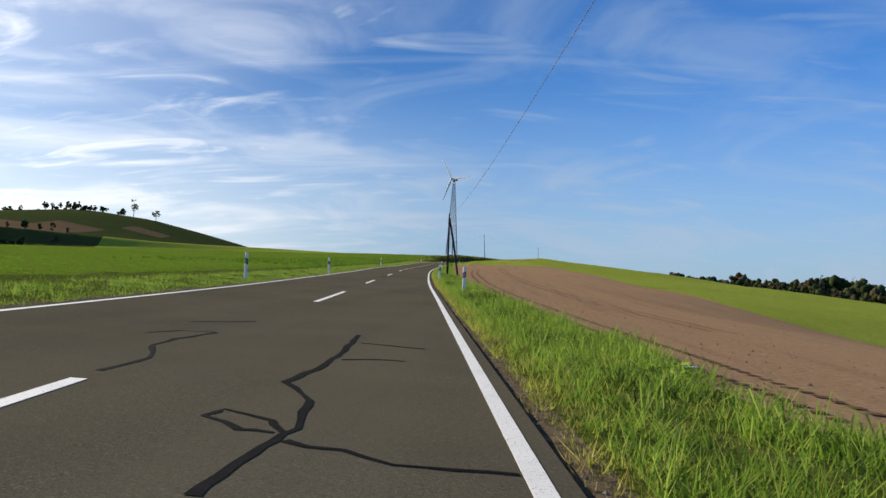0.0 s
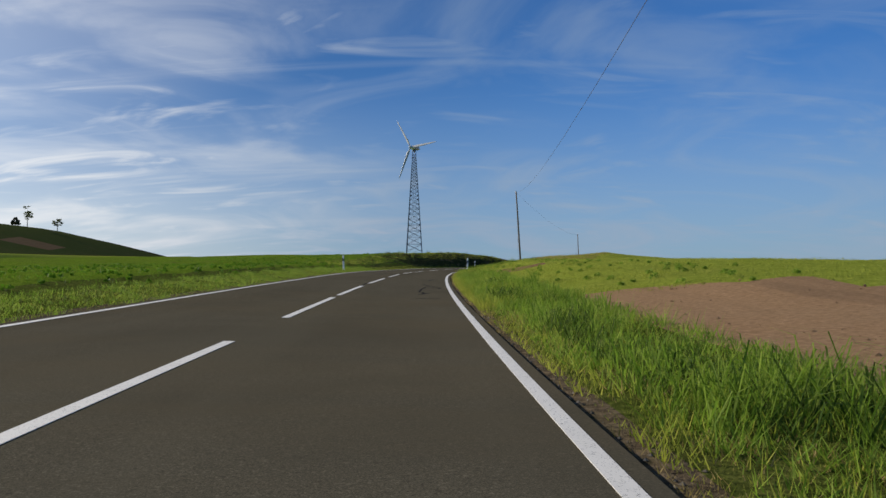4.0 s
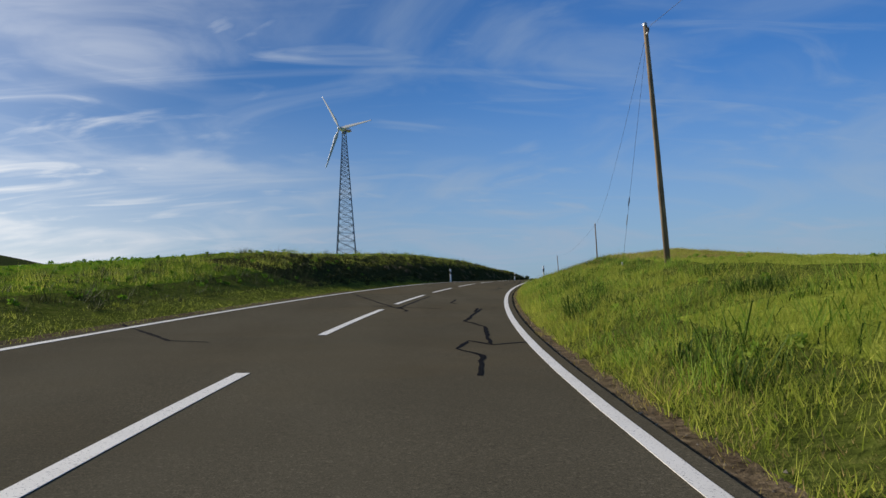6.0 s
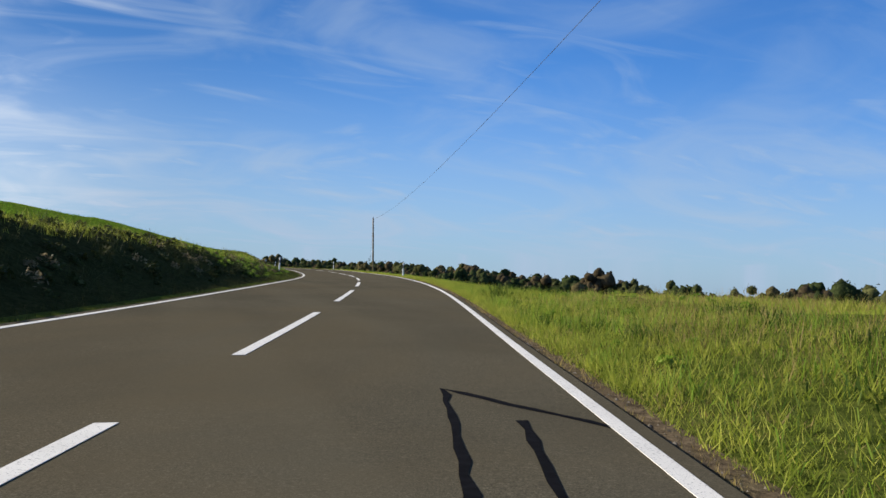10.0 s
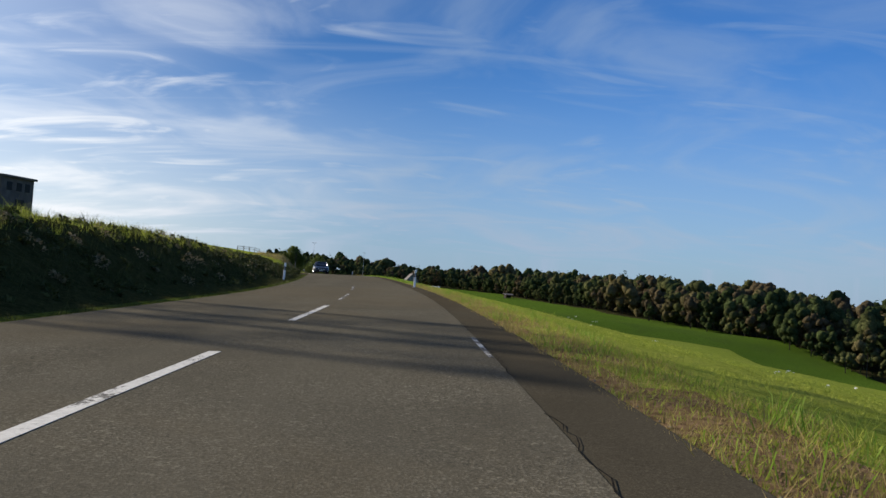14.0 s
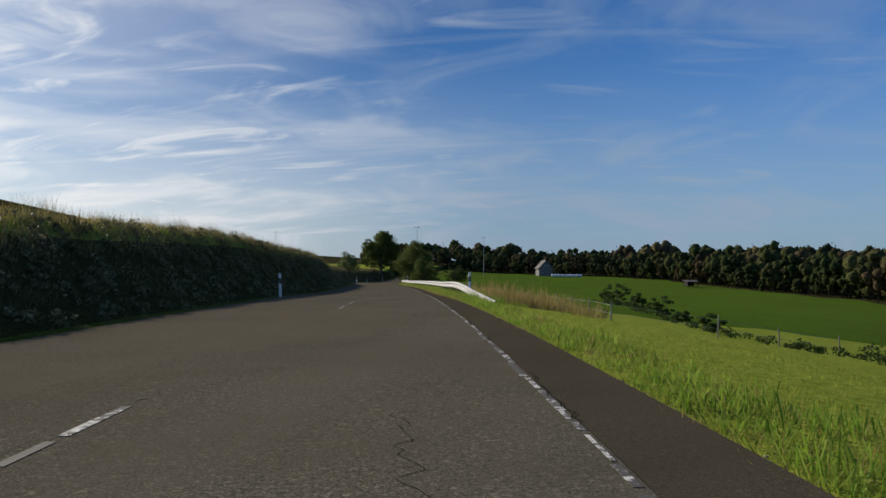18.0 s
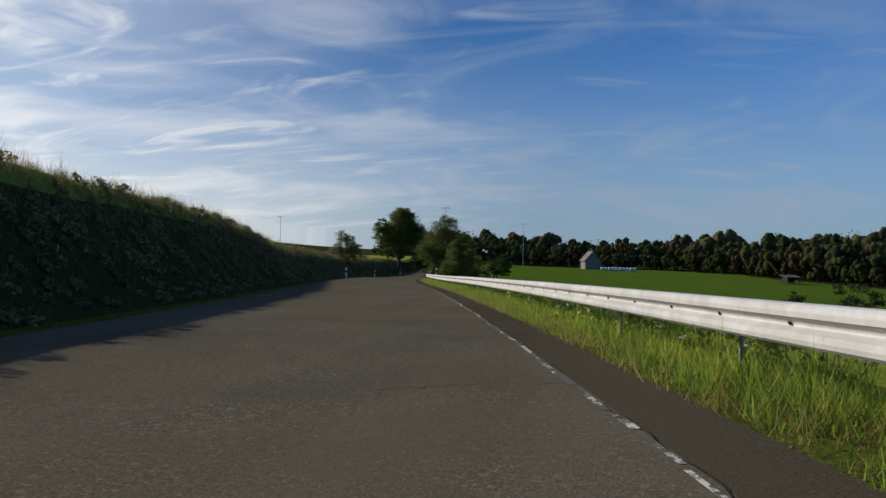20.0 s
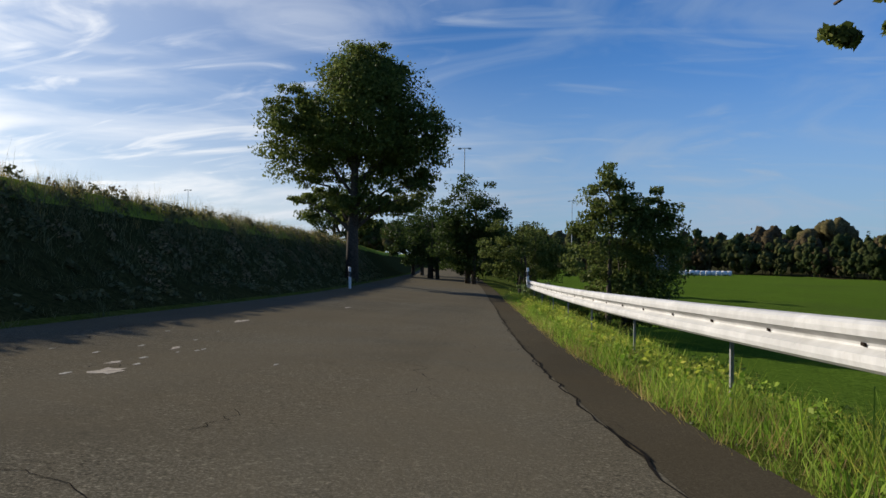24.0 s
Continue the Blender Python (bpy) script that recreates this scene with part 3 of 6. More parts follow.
# ---- ground ----


EDGE_WOOD = [(300, 372), (235, 412), (190, 455), (148, 498), (140, 525), (116, 590), (98, 655), (88, 715), (80, 790), (72, 850), (55, 905), (15, 938), (-40, 950), (-95, 962)]


def land_cover(x, y, d):
    """Which material lies where."""
    c = np.full(x.shape, 1)
    a = np.abs(d)
    c[d < -5.2] = 2
    c[a < 6.4] = 0
    # 9: dark turf laid where the left bank lies in shade
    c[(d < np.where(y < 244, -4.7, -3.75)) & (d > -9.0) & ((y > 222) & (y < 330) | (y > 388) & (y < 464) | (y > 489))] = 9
    c[(d > 3.0) & (d < 8)] = 0
    c[(d > 3.65) & (d < 8) & (y > 322) & (y < 522)] = 1
    c[(d > 4.6) & (d < 8) & (y > 147) & (y < 200)] = 1
    c[(d > 4.95) & (d < 25) & (y < 148 - 0.1 * d)] = 3
    c[(d > 2.9) & (d < 3.2) & (y < 388)] = 6
    c[(d < -3.5) & (d > -3.8) & (y < 225)] = 6
    c[(d > 8) & (y > 324) & (y < 621)] = 1
    c[(d > 95) & (y > 295)] = 4
    c[(d > 8) & (y > 572)] = 4
    c[(d > 215) & (y > 246)] = 5
    c[(d > 90) & (y < 246)] = 5
    c[(d < -9) & (d > -24) & (np.abs(y - 455) < 7)] = 8
    c[(d < -3.4) & (d > -30) & (np.abs(y - 473) < 7 - 0.12 * (a - 4))] = 6
    c[((y - 171) / 2.6) ** 2 + ((d - 6.3) / 1.5) ** 2 < 1] = 8
    c[(d > 3.5) & (d < 4.3 + 0.25 * wave(x, y, 0.7, 5.0)) & (y > 386) & (y < 442)] = 8
    c[(d < -6.4) & (y > 485)] = 1
    knoll = hill(x, y, -455, 900, 185, 330, 57)
    c[(d < -150) & (y > 438) & (knoll > 4)] = 10
    c[(d < -150) & (y > 438) & (knoll > 5) & (knoll < 33) & (x < -330)] = 7
    c[(np.abs(d) > 900)] = 4
    c[(y > 372) & (y < 3000) & (x > np.interp(y, [e[1] for e in EDGE_WOOD], [e[0] for e in EDGE_WOOD]) + 1)] = 5
    c[(y > 952) & (x > -700) & (x < 900)] = 5
    return c


gy = np.concatenate([np.linspace(-400, -70, 12), np.arange(-60, 760, 2.0), np.linspace(765, 1000, 48), np.geomspace(1010, 4200, 40)])
gu = np.concatenate([-np.geomspace(3200, 40, 34), -np.arange(38, 12.1, -2), -np.arange(12, 4.2, -0.6), [-3.8, -3.42, -3.25, 0, 2.85, 3.02, 3.25, 3.52], np.arange(4.0, 14, 0.475), np.arange(14.5, 40, 2), np.geomspace(41, 3200, 38)])
GY, GU = np.meshgrid(gy, gu, indexing="ij")
fade = np.clip(1 - (np.abs(GU) - 150) / 400, 0, 1)
GX = road_x(GY) * fade + GU / (road_cos(GY) * fade + 1 - fade)
GZ = ground_z(GX, GY)
nr, nc = GX.shape
idx = np.arange(nr * nc).reshape(nr, nc)
quads = np.stack([idx[:-1, :-1], idx[:-1, 1:], idx[1:, 1:], idx[1:, :-1]], -1).reshape(-1, 4)
ground = fast_mesh("ground", np.stack([GX, GY, GZ], -1).reshape(-1, 3), quads, M_VERGE, "structure", "rolling farmland of verges, meadows and fields", "ground")
for m in (M_MEADOW, M_CROP, M_SOIL, M_LOWER, M_WOODFLOOR, M_GRAVEL, M_STUBBLE, M_EARTH, M_BANK_SHADE, M_HILL):
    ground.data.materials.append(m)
mid = lambda q: (q[:-1, :-1] + q[1:, 1:]) / 2
ground.data.polygons.foreach_set("material_index", land_cover(mid(GX), mid(GY), off_road(mid(GX), mid(GY))).ravel().astype(np.int32))
ground.data.polygons.foreach_set("use_smooth", [True] * len(ground.data.polygons))

# ---- road ----


def ribbon(name, y0, y1, d0, d1, mat, lift=0.0, thick=0.0, step=2.0, label="", category="", parent=None, kind="structure"):
    """A strip along the road between two distances from its middle."""
    ys = np.linspace(y0, y1, max(2, int((y1 - y0) / step) + 1))
    ds = np.linspace(d0, d1, 2 if d1 - d0 < 1 else 7)
    Y, D = np.meshgrid(ys, ds, indexing="ij")
    X, Y2, Z = on_road(Y, D, lift)
    r, c = X.shape
    i = np.arange(r * c).reshape(r, c)
    f = np.stack([i[:-1, :-1], i[:-1, 1:], i[1:, 1:], i[1:, :-1]], -1).reshape(-1, 4)
    v = np.stack([X, Y2, Z], -1).reshape(-1, 3)
    if thick:
        lo = v - [0, 0, thick]
        k = len(v)
        edge = np.concatenate([np.stack([i[1:, 0], i[:-1, 0], i[:-1, 0] + k, i[1:, 0] + k], -1), np.stack([i[:-1, -1], i[1:, -1], i[1:, -1] + k, i[:-1, -1] + k], -1),
                               np.stack([i[0, :-1], i[0, 1:], i[0, 1:] + k, i[0, :-1] + k], -1)[:, ::-1], np.stack([i[-1, :-1], i[-1, 1:], i[-1, 1:] + k, i[-1, :-1] + k], -1)])
        v, f = np.concatenate([v, lo]), np.concatenate([f, edge])
    return fast_mesh(name, v, f, mat, kind, label, category, "", parent)


road = ribbon("road", -50, 388, -3.38, 3.0, M_ROAD, 0.0, 0.07, label="worn grey asphalt country road with patched cracks", category="road")
old_road = ribbon("road", 388, 795, -3.38, 2.87, M_OLDROAD, 0.0, 0.07, label="older pale grey asphalt with fine cracks and worn paint", category="road")
strip = ribbon("pavement", 388, 795, 2.87, 3.56, M_STRIP, -0.006, 0.07, label="darker asphalt strip added along the road edge", category="pavement")

# ---- painted lines ----
DASHES = [(-1.0, 5.3), (17.5, 24.4), (34.6, 41.2), (55.0, 61.5), (74.4, 80.9), (84.1, 91.2), (94.5, 100.9), (104.6, 110.8), (114.3, 120.5), (124.0, 130.3), (133.7, 140.0), (143.5, 149.9), (151.0, 157.6), (160.4, 167.8),
          (170.9, 178.0), (181.0, 188.7), (191.6, 197.8), (201.9, 208.7), (211.3, 217.9), (220.9, 227.0), (230.0, 236.7), (239.9, 246.6), (249.8, 256.2), (259.8, 266.2), (269.4, 275.8), (279.5, 286.7), (290.4, 297.1), (300.2, 306.4),
          (310.1, 316.4), (320.3, 326.6), (330.5, 337.3), (341.0, 347.8), (351.1, 358.3), (362.2, 368.9), (373.0, 380.2), (383.9, 389.9), (393.5, 399.1), (404.2, 410.3)]
centre = thing("centre_line", (0, 0, 0), "white broken centre line painted on the asphalt", "road marking", "", "structure")
for a, b in DASHES:
    ribbon("dash", a, b, -0.06, 0.06, M_LINE if a < 382 else M_FLAKING, 0.005, 0.003, 1.0, parent=centre, kind="")
edge_r = ribbon("edge_line", -40, 392.1, 2.775, 2.885, M_LINE, 0.005, 0.003, 2.0, "solid white edge line painted along the verge", "road marking")
edge_l = ribbon("edge_line", -40, 396, -3.19, -3.07, M_LINE, 0.005, 0.003, 2.0, "solid white edge line beside the field side", "road marking")

# ---- road details ----
SEAMS = []
SEAMS.append([(2.9, 1.47), (3.2, 1.51), (3.6, 1.55), (3.9, 1.59), (4.2, 1.65), (4.7, 1.61), (5.1, 1.62), (5.8, 1.31), (6.6, 1.46), (7.9, 1.52), (10.1, 1.53)])
SEAMS.append([(4.1, 1.55), (4.1, 1.38), (4.4, 1.13), (4.6, 1.19), (4.4, 1.48), (4.1, 1.61)])
SEAMS.append([(3.9, 1.63), (3.8, 1.94), (3.6, 2.19), (3.6, 2.47), (3.6, 2.76)])
SEAMS.append([(9.1, 1.63), (9.0, 1.98), (8.9, 2.37)])
SEAMS.append([(7.4, 1.6), (7.6, 1.88), (7.6, 2.17)])
SEAMS.append([(5.7, -0.04), (6.6, 0.04), (7.5, -0.24), (8.2, -0.23), (9.1, -0.05)])
SEAMS.append([(10.3, -0.73), (11.1, -0.0)])
SEAMS.append([(8.6, -0.68), (9.1, -0.44), (9.2, -0.07)])
SEAMS.append([(47.8, 0.04), (51.7, -0.14), (53.2, 0.15)])
SEAMS.append([(50.9, -2.31), (52.5, -1.77)])
SEAMS.append([(72.3, 0.2), (72.7, 0.31), (73.7, 0.22), (74.4, 0.29), (76.0, 0.09)])
SEAMS.append([(85.1, 1.94), (82.8, 2.57)])
SEAMS.append([(152.0, 1.93), (152.4, 2.06), (153.4, 2.04), (153.5, 1.94), (155.7, 1.98), (157.2, 2.09), (156.3, 2.49), (157.0, 2.57), (158.4, 2.18), (160.3, 1.94)])
SEAMS.append([(152.1, 1.98), (153.0, 2.23)])
SEAMS.append([(149.8, 1.77), (150.1, 2.18), (150.3, 2.5)])
SEAMS.append([(156.6, 0.0), (158.4, -0.05), (160.4, -0.11)])
SEAMS.append([(165.3, 2.11), (165.6, 2.11), (166.0, 2.1), (166.7, 2.2), (167.5, 2.17)])
SEAMS.append([(166.7, 1.4), (166.4, 1.75), (166.1, 2.1)])
SEAMS.append([(166.8, 2.21), (166.9, 2.45), (166.9, 2.68)])
SEAMS.append([(167.0, 2.26), (167.0, 2.44)])
SEAMS.append([(197.6, 2.06), (199.3, 2.16), (200.0, 1.88), (201.1, 2.04), (200.5, 2.31), (203.6, 2.29), (204.9, 1.96), (209.0, 2.24)])
SEAMS.append([(200.5, 2.31), (200.9, 2.8)])
SEAMS.append([(218.8, -4.88), (229.2, -5.53), (209.1, 0.32)])
SEAMS.append([(209.1, 0.32), (216.6, 0.34)])
SEAMS.append([(203.9, -3.55), (201.0, -1.74), (200.8, -1.2)])
SEAMS.append([(210.3, -0.48), (209.7, 0.27), (209.4, 0.88), (209.0, 1.3)])
SEAMS.append([(209.7, 0.27), (208.2, 0.61), (207.9, 0.59)])
SEAMS.append([(209.3, 2.13), (208.3, 2.12), (207.8, 2.1)])
SEAMS.append([(209.3, 2.13), (209.4, 2.6)])
SEAMS.append([(214.1, 1.36), (212.0, 1.35), (211.6, 1.52)])
SEAMS.append([(223.3, 2.15), (224.4, 2.2), (225.4, 2.34), (226.6, 2.1), (227.5, 2.15), (227.4, 2.61)])
SEAMS.append([(226.4, 2.16), (226.3, 2.75)])
SEAMS.append([(233.0, 2.0), (245.0, 2.15), (234.8, 2.59)])
SEAMS.append([(239.3, 1.96), (240.0, 1.96), (240.6, 2.0), (241.6, 1.91), (241.8, 2.04), (241.1, 2.17), (240.4, 2.05), (240.1, 1.96)])
SEAMS.append([(252.0, 2.21), (253.3, 2.12), (256.2, 2.27), (256.9, 2.84)])
SEAMS.append([(253.3, 2.12), (253.9, 2.84)])
SEAMS.append([(254.8, 2.22), (255.2, 2.85)])
SEAMS.append([(252.8, -1.95), (253.5, -1.98), (253.1, -1.38)])
SEAMS.append([(252.4, -1.78), (252.0, -1.23)])
SEAMS.append([(254.5, 2.15), (254.9, 2.1), (255.0, 2.29), (254.8, 2.97)])
SEAMS.append([(255.2, 2.13), (255.9, 2.14), (255.7, 3.13)])
SEAMS.append([(256.0, 2.12), (257.1, 2.15), (256.9, 3.1)])
SEAMS.append([(254.5, 2.12), (254.5, 2.39), (254.3, 2.89)])
SEAMS.append([(271.4, 2.07), (271.7, 2.03), (271.8, 1.92), (272.1, 1.65), (272.3, 1.39)])
SEAMS.append([(271.8, 2.13), (272.2, 2.19), (272.6, 2.15), (272.7, 2.51), (273.1, 2.53), (273.6, 2.47)])
SEAMS.append([(272.1, 2.07), (272.7, 2.03), (274.3, 1.99), (275.4, 2.01), (275.7, 2.46)])
SEAMS.append([(277.5, 2.14), (280.4, 2.18), (282.5, 2.09)])
SEAMS.append([(279.4, 1.46), (280.1, 2.17), (280.2, 2.99)])
SEAMS.append([(289.7, 1.53), (290.5, 1.84), (290.0, 2.38)])
SEAMS.append([(290.8, 1.88), (292.1, 1.73)])
SEAMS.append([(294.2, 1.85), (298.1, 1.85), (296.6, 2.8)])
SEAMS.append([(292.8, 2.1), (296.9, 2.27)])
SEAMS.append([(290.2, -2.37), (292.3, -2.26), (294.8, -1.93)])
SEAMS.append([(291.4, -1.69), (293.3, -2.78), (296.6, -2.82)])
SEAMS.append([(344.8, 1.9), (345.8, 1.93), (347.2, 1.94), (350.7, 1.99)])
SEAMS.append([(362.9, 0.22), (362.2, 0.83), (360.2, 1.23)])
SEAMS.append([(381.4, 2.15), (377.5, 2.08), (375.0, 2.04)])
SEAMS.append([(381.7, 2.14), (382.1, 2.15), (382.2, 2.13), (382.2, 1.97)])
SEAMS.append([(384.7, -0.09), (386.0, 0.01), (389.2, 0.05)])
CRACKS = []
CRACKS.append([(445.3, 0.31), (446.7, 0.26), (449.3, 0.23)])
CRACKS.append([(470.1, -0.46), (470.9, -0.28), (471.9, -0.27), (473.6, -0.28), (474.5, -0.27)])
CRACKS.append([(469.1, 0.09), (469.7, 0.18)])
CRACKS.append([(470.9, 0.58), (471.4, 0.61), (472.6, 0.64)])
CRACKS.append([(506.5, 1.89), (506.8, 1.88), (507.3, 1.95), (507.7, 1.91)])
CRACKS.append([(506.4, 0.45), (506.7, 0.4), (507.2, 0.32)])
CRACKS.append([(506.5, 1.93), (506.9, 2.27), (507.3, 2.7)])
CRACKS.append([(599.3, -0.09), (599.7, -0.07), (600.7, -0.45)])



def seam_ribbon(b, pts, width, seed, lift, jit=1.0):
    """A wandering band of bitumen along points of the road."""
    rnd = random.Random(seed)
    fine = []
    for (ya, da), (yb, db) in zip(pts, pts[1:]):
        n = max(2, int(math.hypot(yb - ya, db - da) / 0.25))
        fine += [(ya + (yb - ya) * i / n + rnd.uniform(-.05, .05) * jit, da + (db - da) * i / n + rnd.uniform(-.035, .035) * jit) for i in range(n)]
    fine.append(pts[-1])
    rows = []
    for i, (y, d) in enumerate(fine):
        q, p = fine[min(i + 1, len(fine) - 1)], fine[max(i - 1, 0)]
        ty, td = q[0] - p[0], q[1] - p[1]
        l = math.hypot(ty, td) or 1
        w = width * rnd.uniform(0.55, 1.25) / 2
        rows.append([on_road(y - td / l * w, d + ty / l * w, lift), on_road(y + td / l * w, d - ty / l * w, lift)])
    k = len(b.v)
    for r in rows:
        b.v += [tuple(float(c) for c in p) for p in r]
    b.f += [(k + 2 * i, k + 2 * i + 1, k + 2 * i + 3, k + 2 * i + 2) for i in range(len(rows) - 1)]


seal = thing("crack_seal", (0, 0, 0), "black bitumen seams snaking over the grey asphalt", "crack seal", "", "structure")
for i, pts in enumerate(SEAMS):
    b = Build()
    seam_ribbon(b, pts, 0.04 if 12 < pts[0][0] < 90 else 0.066 if pts[0][0] > 100 else 0.06, i, 0.0035, .5)
    part("seam", b, M_TAR, seal)
crack = thing("road_crack", (0, 0, 0), "thin dark cracks running through worn asphalt", "crack", "", "structure")
rc = random.Random(5)
M_CRACK = plain("open_crack", (0.022, 0.020, 0.018), 0.95, 0, 0.3, 14, 0.0)
for i, pts in enumerate(CRACKS):
    b = Build()
    seam_ribbon(b, pts, 0.012, i + 50, 0.003, 1.3)
    part("crack_run", b, M_CRACK, crack)
for i in range(250):
    where = rc.random()
    if where < .3:
        y, d = rc.uniform(400, 590), rc.choice((rc.uniform(-3, 2.6), rc.uniform(-.5, .2)))
    elif where < .6:
        y, d = rc.uniform(590, 618), rc.uniform(-3.0, .4)
    else:
        y, d = rc.uniform(616, 674), rc.uniform(-3.0, 2.8)
    way = rc.choice((0, 0, 1.57, rc.uniform(0, 3.1)))
    pts = [(y, d)]
    for _ in range(rc.randint(4, 15)):
        a = way + rc.uniform(-.9, .9)
        l = rc.uniform(.06, .22)
        y, d = y + math.cos(a) * l, min(2.97, max(-3.3, d + math.sin(a) * l))
        pts.append((y, d))
    b = Build()
    seam_ribbon(b, pts, rc.uniform(.004, .009), i + 90, 0.003, .25)
    part("crack_run", b, M_CRACK, crack)
for i in range(64):
    y = 394 + i * 4.6 + rc.uniform(-1, 1)
    wide = .008 if y < 600 else .020
    pts = [(y, 2.87)]
    for _ in range(rc.randint(5, 10) if y < 600 else rc.randint(9, 14)):
        y += rc.uniform(.25, .6)
        pts.append((y, 2.87 + rc.uniform(-.025, .025)))
    b = Build()
    seam_ribbon(b, pts, wide, i + 300, 0.004)
    part("crack_run", b, M_CRACK, crack)

# worn edge and centre paint past the end of the solid lines
rw = random.Random(11)
M_SAND = plain("sandy_patch", (0.24, 0.20, 0.15), 0.9, 0, 0.4, 14, grime=(0.11, 0.10, 0.085))
M_FLAKE = plain("old_paint_flakes", (0.22, 0.205, 0.17), 0.85, 0, 0.4, 30)
worn = thing("worn_edge_line", (0, 0, 0), "flaked remains of a white edge line on cracked asphalt", "road marking", "", "structure")


def flake(y, d, length, width, name="flake", mat=None):
    b = Build()
    n = 15
    ring = []
    for k in range(n):
        a = 2 * math.pi * k / n
        r = rw.uniform(0.45, 1.15)
        ring.append(tuple(float(c) for c in on_road(y + math.cos(a) * length / 2 * r, d + math.sin(a) * width / 2 * r, 0.004)))
    b.add(ring, [tuple(range(n))])
    part(name, b, mat or M_WORN, worn)


ribbon("line_rest", 399.6, 402.2, 2.80, 2.86, M_CHIPPED, 0.004, 0.002, 1.0, parent=worn, kind="")
y = 413.0
while y < 637:
    full = 464 < y < 581 or y > 611
    l = rw.uniform(0.12, 0.9) if full else rw.uniform(0.15, 0.6)
    w = rw.uniform(.012, .032) if full and y < 581 else rw.uniform(.014, .026) if full else rw.uniform(.008, .018)
    o = 2.825 + rw.uniform(-.022, .022)
    if full or rw.random() < (.12 if y < 455 else .7):
        ribbon("line_rest", y, y + l, o - w, o + w, M_CHIPPED, 0.004, 0.002, 0.4, parent=worn, kind="")
    y += l + (rw.uniform(0.02, 0.14) if full else rw.uniform(0.2, 1.0))
for a, b_ in ((414.2, 420.2), (425, 431), (485, 496), (510.6, 517), (533, 538)):
    y = a
    while y < b_:
        l = rw.uniform(0.4, 1.6)
        w = rw.uniform(.045, .058) if y < 440 else rw.uniform(.022, .038)
        ribbon("line_rest", y, min(y + l, b_), -w, w, M_CHIPPED, 0.004, 0.002, 0.4, parent=worn, kind="")
        y += l + rw.uniform(0.1, 0.5)
for _ in range(60):
    flake(rw.gauss(602, 2.2), rw.gauss(-1.9, 0.6), rw.uniform(.03, .14), rw.uniform(.02, .07), mat=M_FLAKE)
for _ in range(18):
    flake(rw.gauss(659, 2.5), rw.gauss(-1.2, 0.5), rw.uniform(.1, .3), rw.uniform(.02, .06), mat=M_FLAKE)
ribbon("line_rest", 472, 488, -3.45, -3.3, M_WORN, 0.004, 0.002, 1.0, parent=worn, kind="")

for y, d, l, w in ((657.8, -.97, .55, .26), (658.3, -1.15, .3, .12), (664.2, -1.65, .8, .16), (659.8, -1.12, .45, .09), (671, -.94, .8, .16)):
    flake(y, d, l, w, "sandy_patch", M_SAND)

# drain cover in the other lane
b = Build()
cy_, cd_ = 376.2, -1.87
ring = lambda r, z: [tuple(float(c) for c in on_road(cy_ + math.cos(a) * r, cd_ + math.sin(a) * r, z)) for a in np.linspace(0, 2 * math.pi, 20, endpoint=False)]
b.loft([ring(.44, .001), ring(.42, .008), ring(.37, .010), ring(.36, .005), ring(.05, .006)], caps=True)
hole = new("manhole_cover", mesh("manhole_cover", b, M_IRON))
tagged(hole, "rusty round iron manhole cover set in asphalt", "manhole cover")

# ---- marker posts ----


def post_ring(z, w=0.06, dpt=0.05, skew=0.0):
    """Rounded triangular section; the top slopes."""
    pts = [(-w, -dpt * .2), (-w * .75, -dpt), (w * .75, -dpt), (w, -dpt * .2), (w * .45, dpt), (-w * .45, dpt)]
    return [(px, py, z + skew * px) for px, py in pts]


def marker_post(at, turn, lean, side, cover=False):
    ob = thing("delineator_post", at, "white plastic roadside marker post with slanted black band" if not cover else "white marker post with black band standing behind guardrail", "marker post", "marker posts along the road")
    ob.matrix_basis = pose(*at, lean[0], lean[1], turn)
    key = ("post", side)
    if key not in POST_MESH:
        s = 0.45 * side
        lo = Build().loft([post_ring(-.15), post_ring(.58, skew=s)])
        band = Build().loft([post_ring(.58, .0605, .0505, s), post_ring(.80, .0605, .0505, s)])
        top = Build().loft([post_ring(.80, skew=s), post_ring(.97, skew=s * .6), post_ring(1.0, .045, .035, s * .6)])
        lens = Build()
        if side > 0:
            lens.box((.045, .012, .16), (0, -.054, .69))
        else:
            for zz in (.655, .725):
                lens.tube([(0, -.048, zz), (0, -.058, zz)], .028, 12)
        POST_MESH[key] = [mesh("post_foot", lo, M_POST), mesh("black_band", band, M_BLACK), mesh("post_top", top, M_POST), mesh("reflector", lens, M_REFLECT)]
    for n, me, l in zip(("post_foot", "black_band", "post_top", "reflector"), POST_MESH[key], ("", "slanted black band", "", "grey reflector lens")):
        part(n, me, None, ob, l)
    return ob


POST_MESH = {}
RIGHT_POSTS = [(30.2, 4.0), (50.7, 3.52), (103.5, 3.71), (192.8, 3.88), (247.4, 3.5), (291.3, 3.79), (345.4, 3.55), (391.3, 3.81), (434.7, 3.32)]
LEFT_POSTS = [(29.3, -4.17), (51.5, -3.65), (102.4, -4.17), (185.3, -4.38), (251.1, -3.67), (295.2, -4.14), (350.6, -4.89), (394.7, -4.18), (437.7, -4.02), (523.0, -3.57), (607.2, -3.03), (646.0, -2.84), (684.8, -3.04)]
rp = random.Random(3)
for y, d in RIGHT_POSTS:
    x0, y0, z0 = spot(y, d)
    marker_post((x0, y0, z0), -3, (rp.uniform(-1.5, 1.5), rp.uniform(-2, 2)), 1)
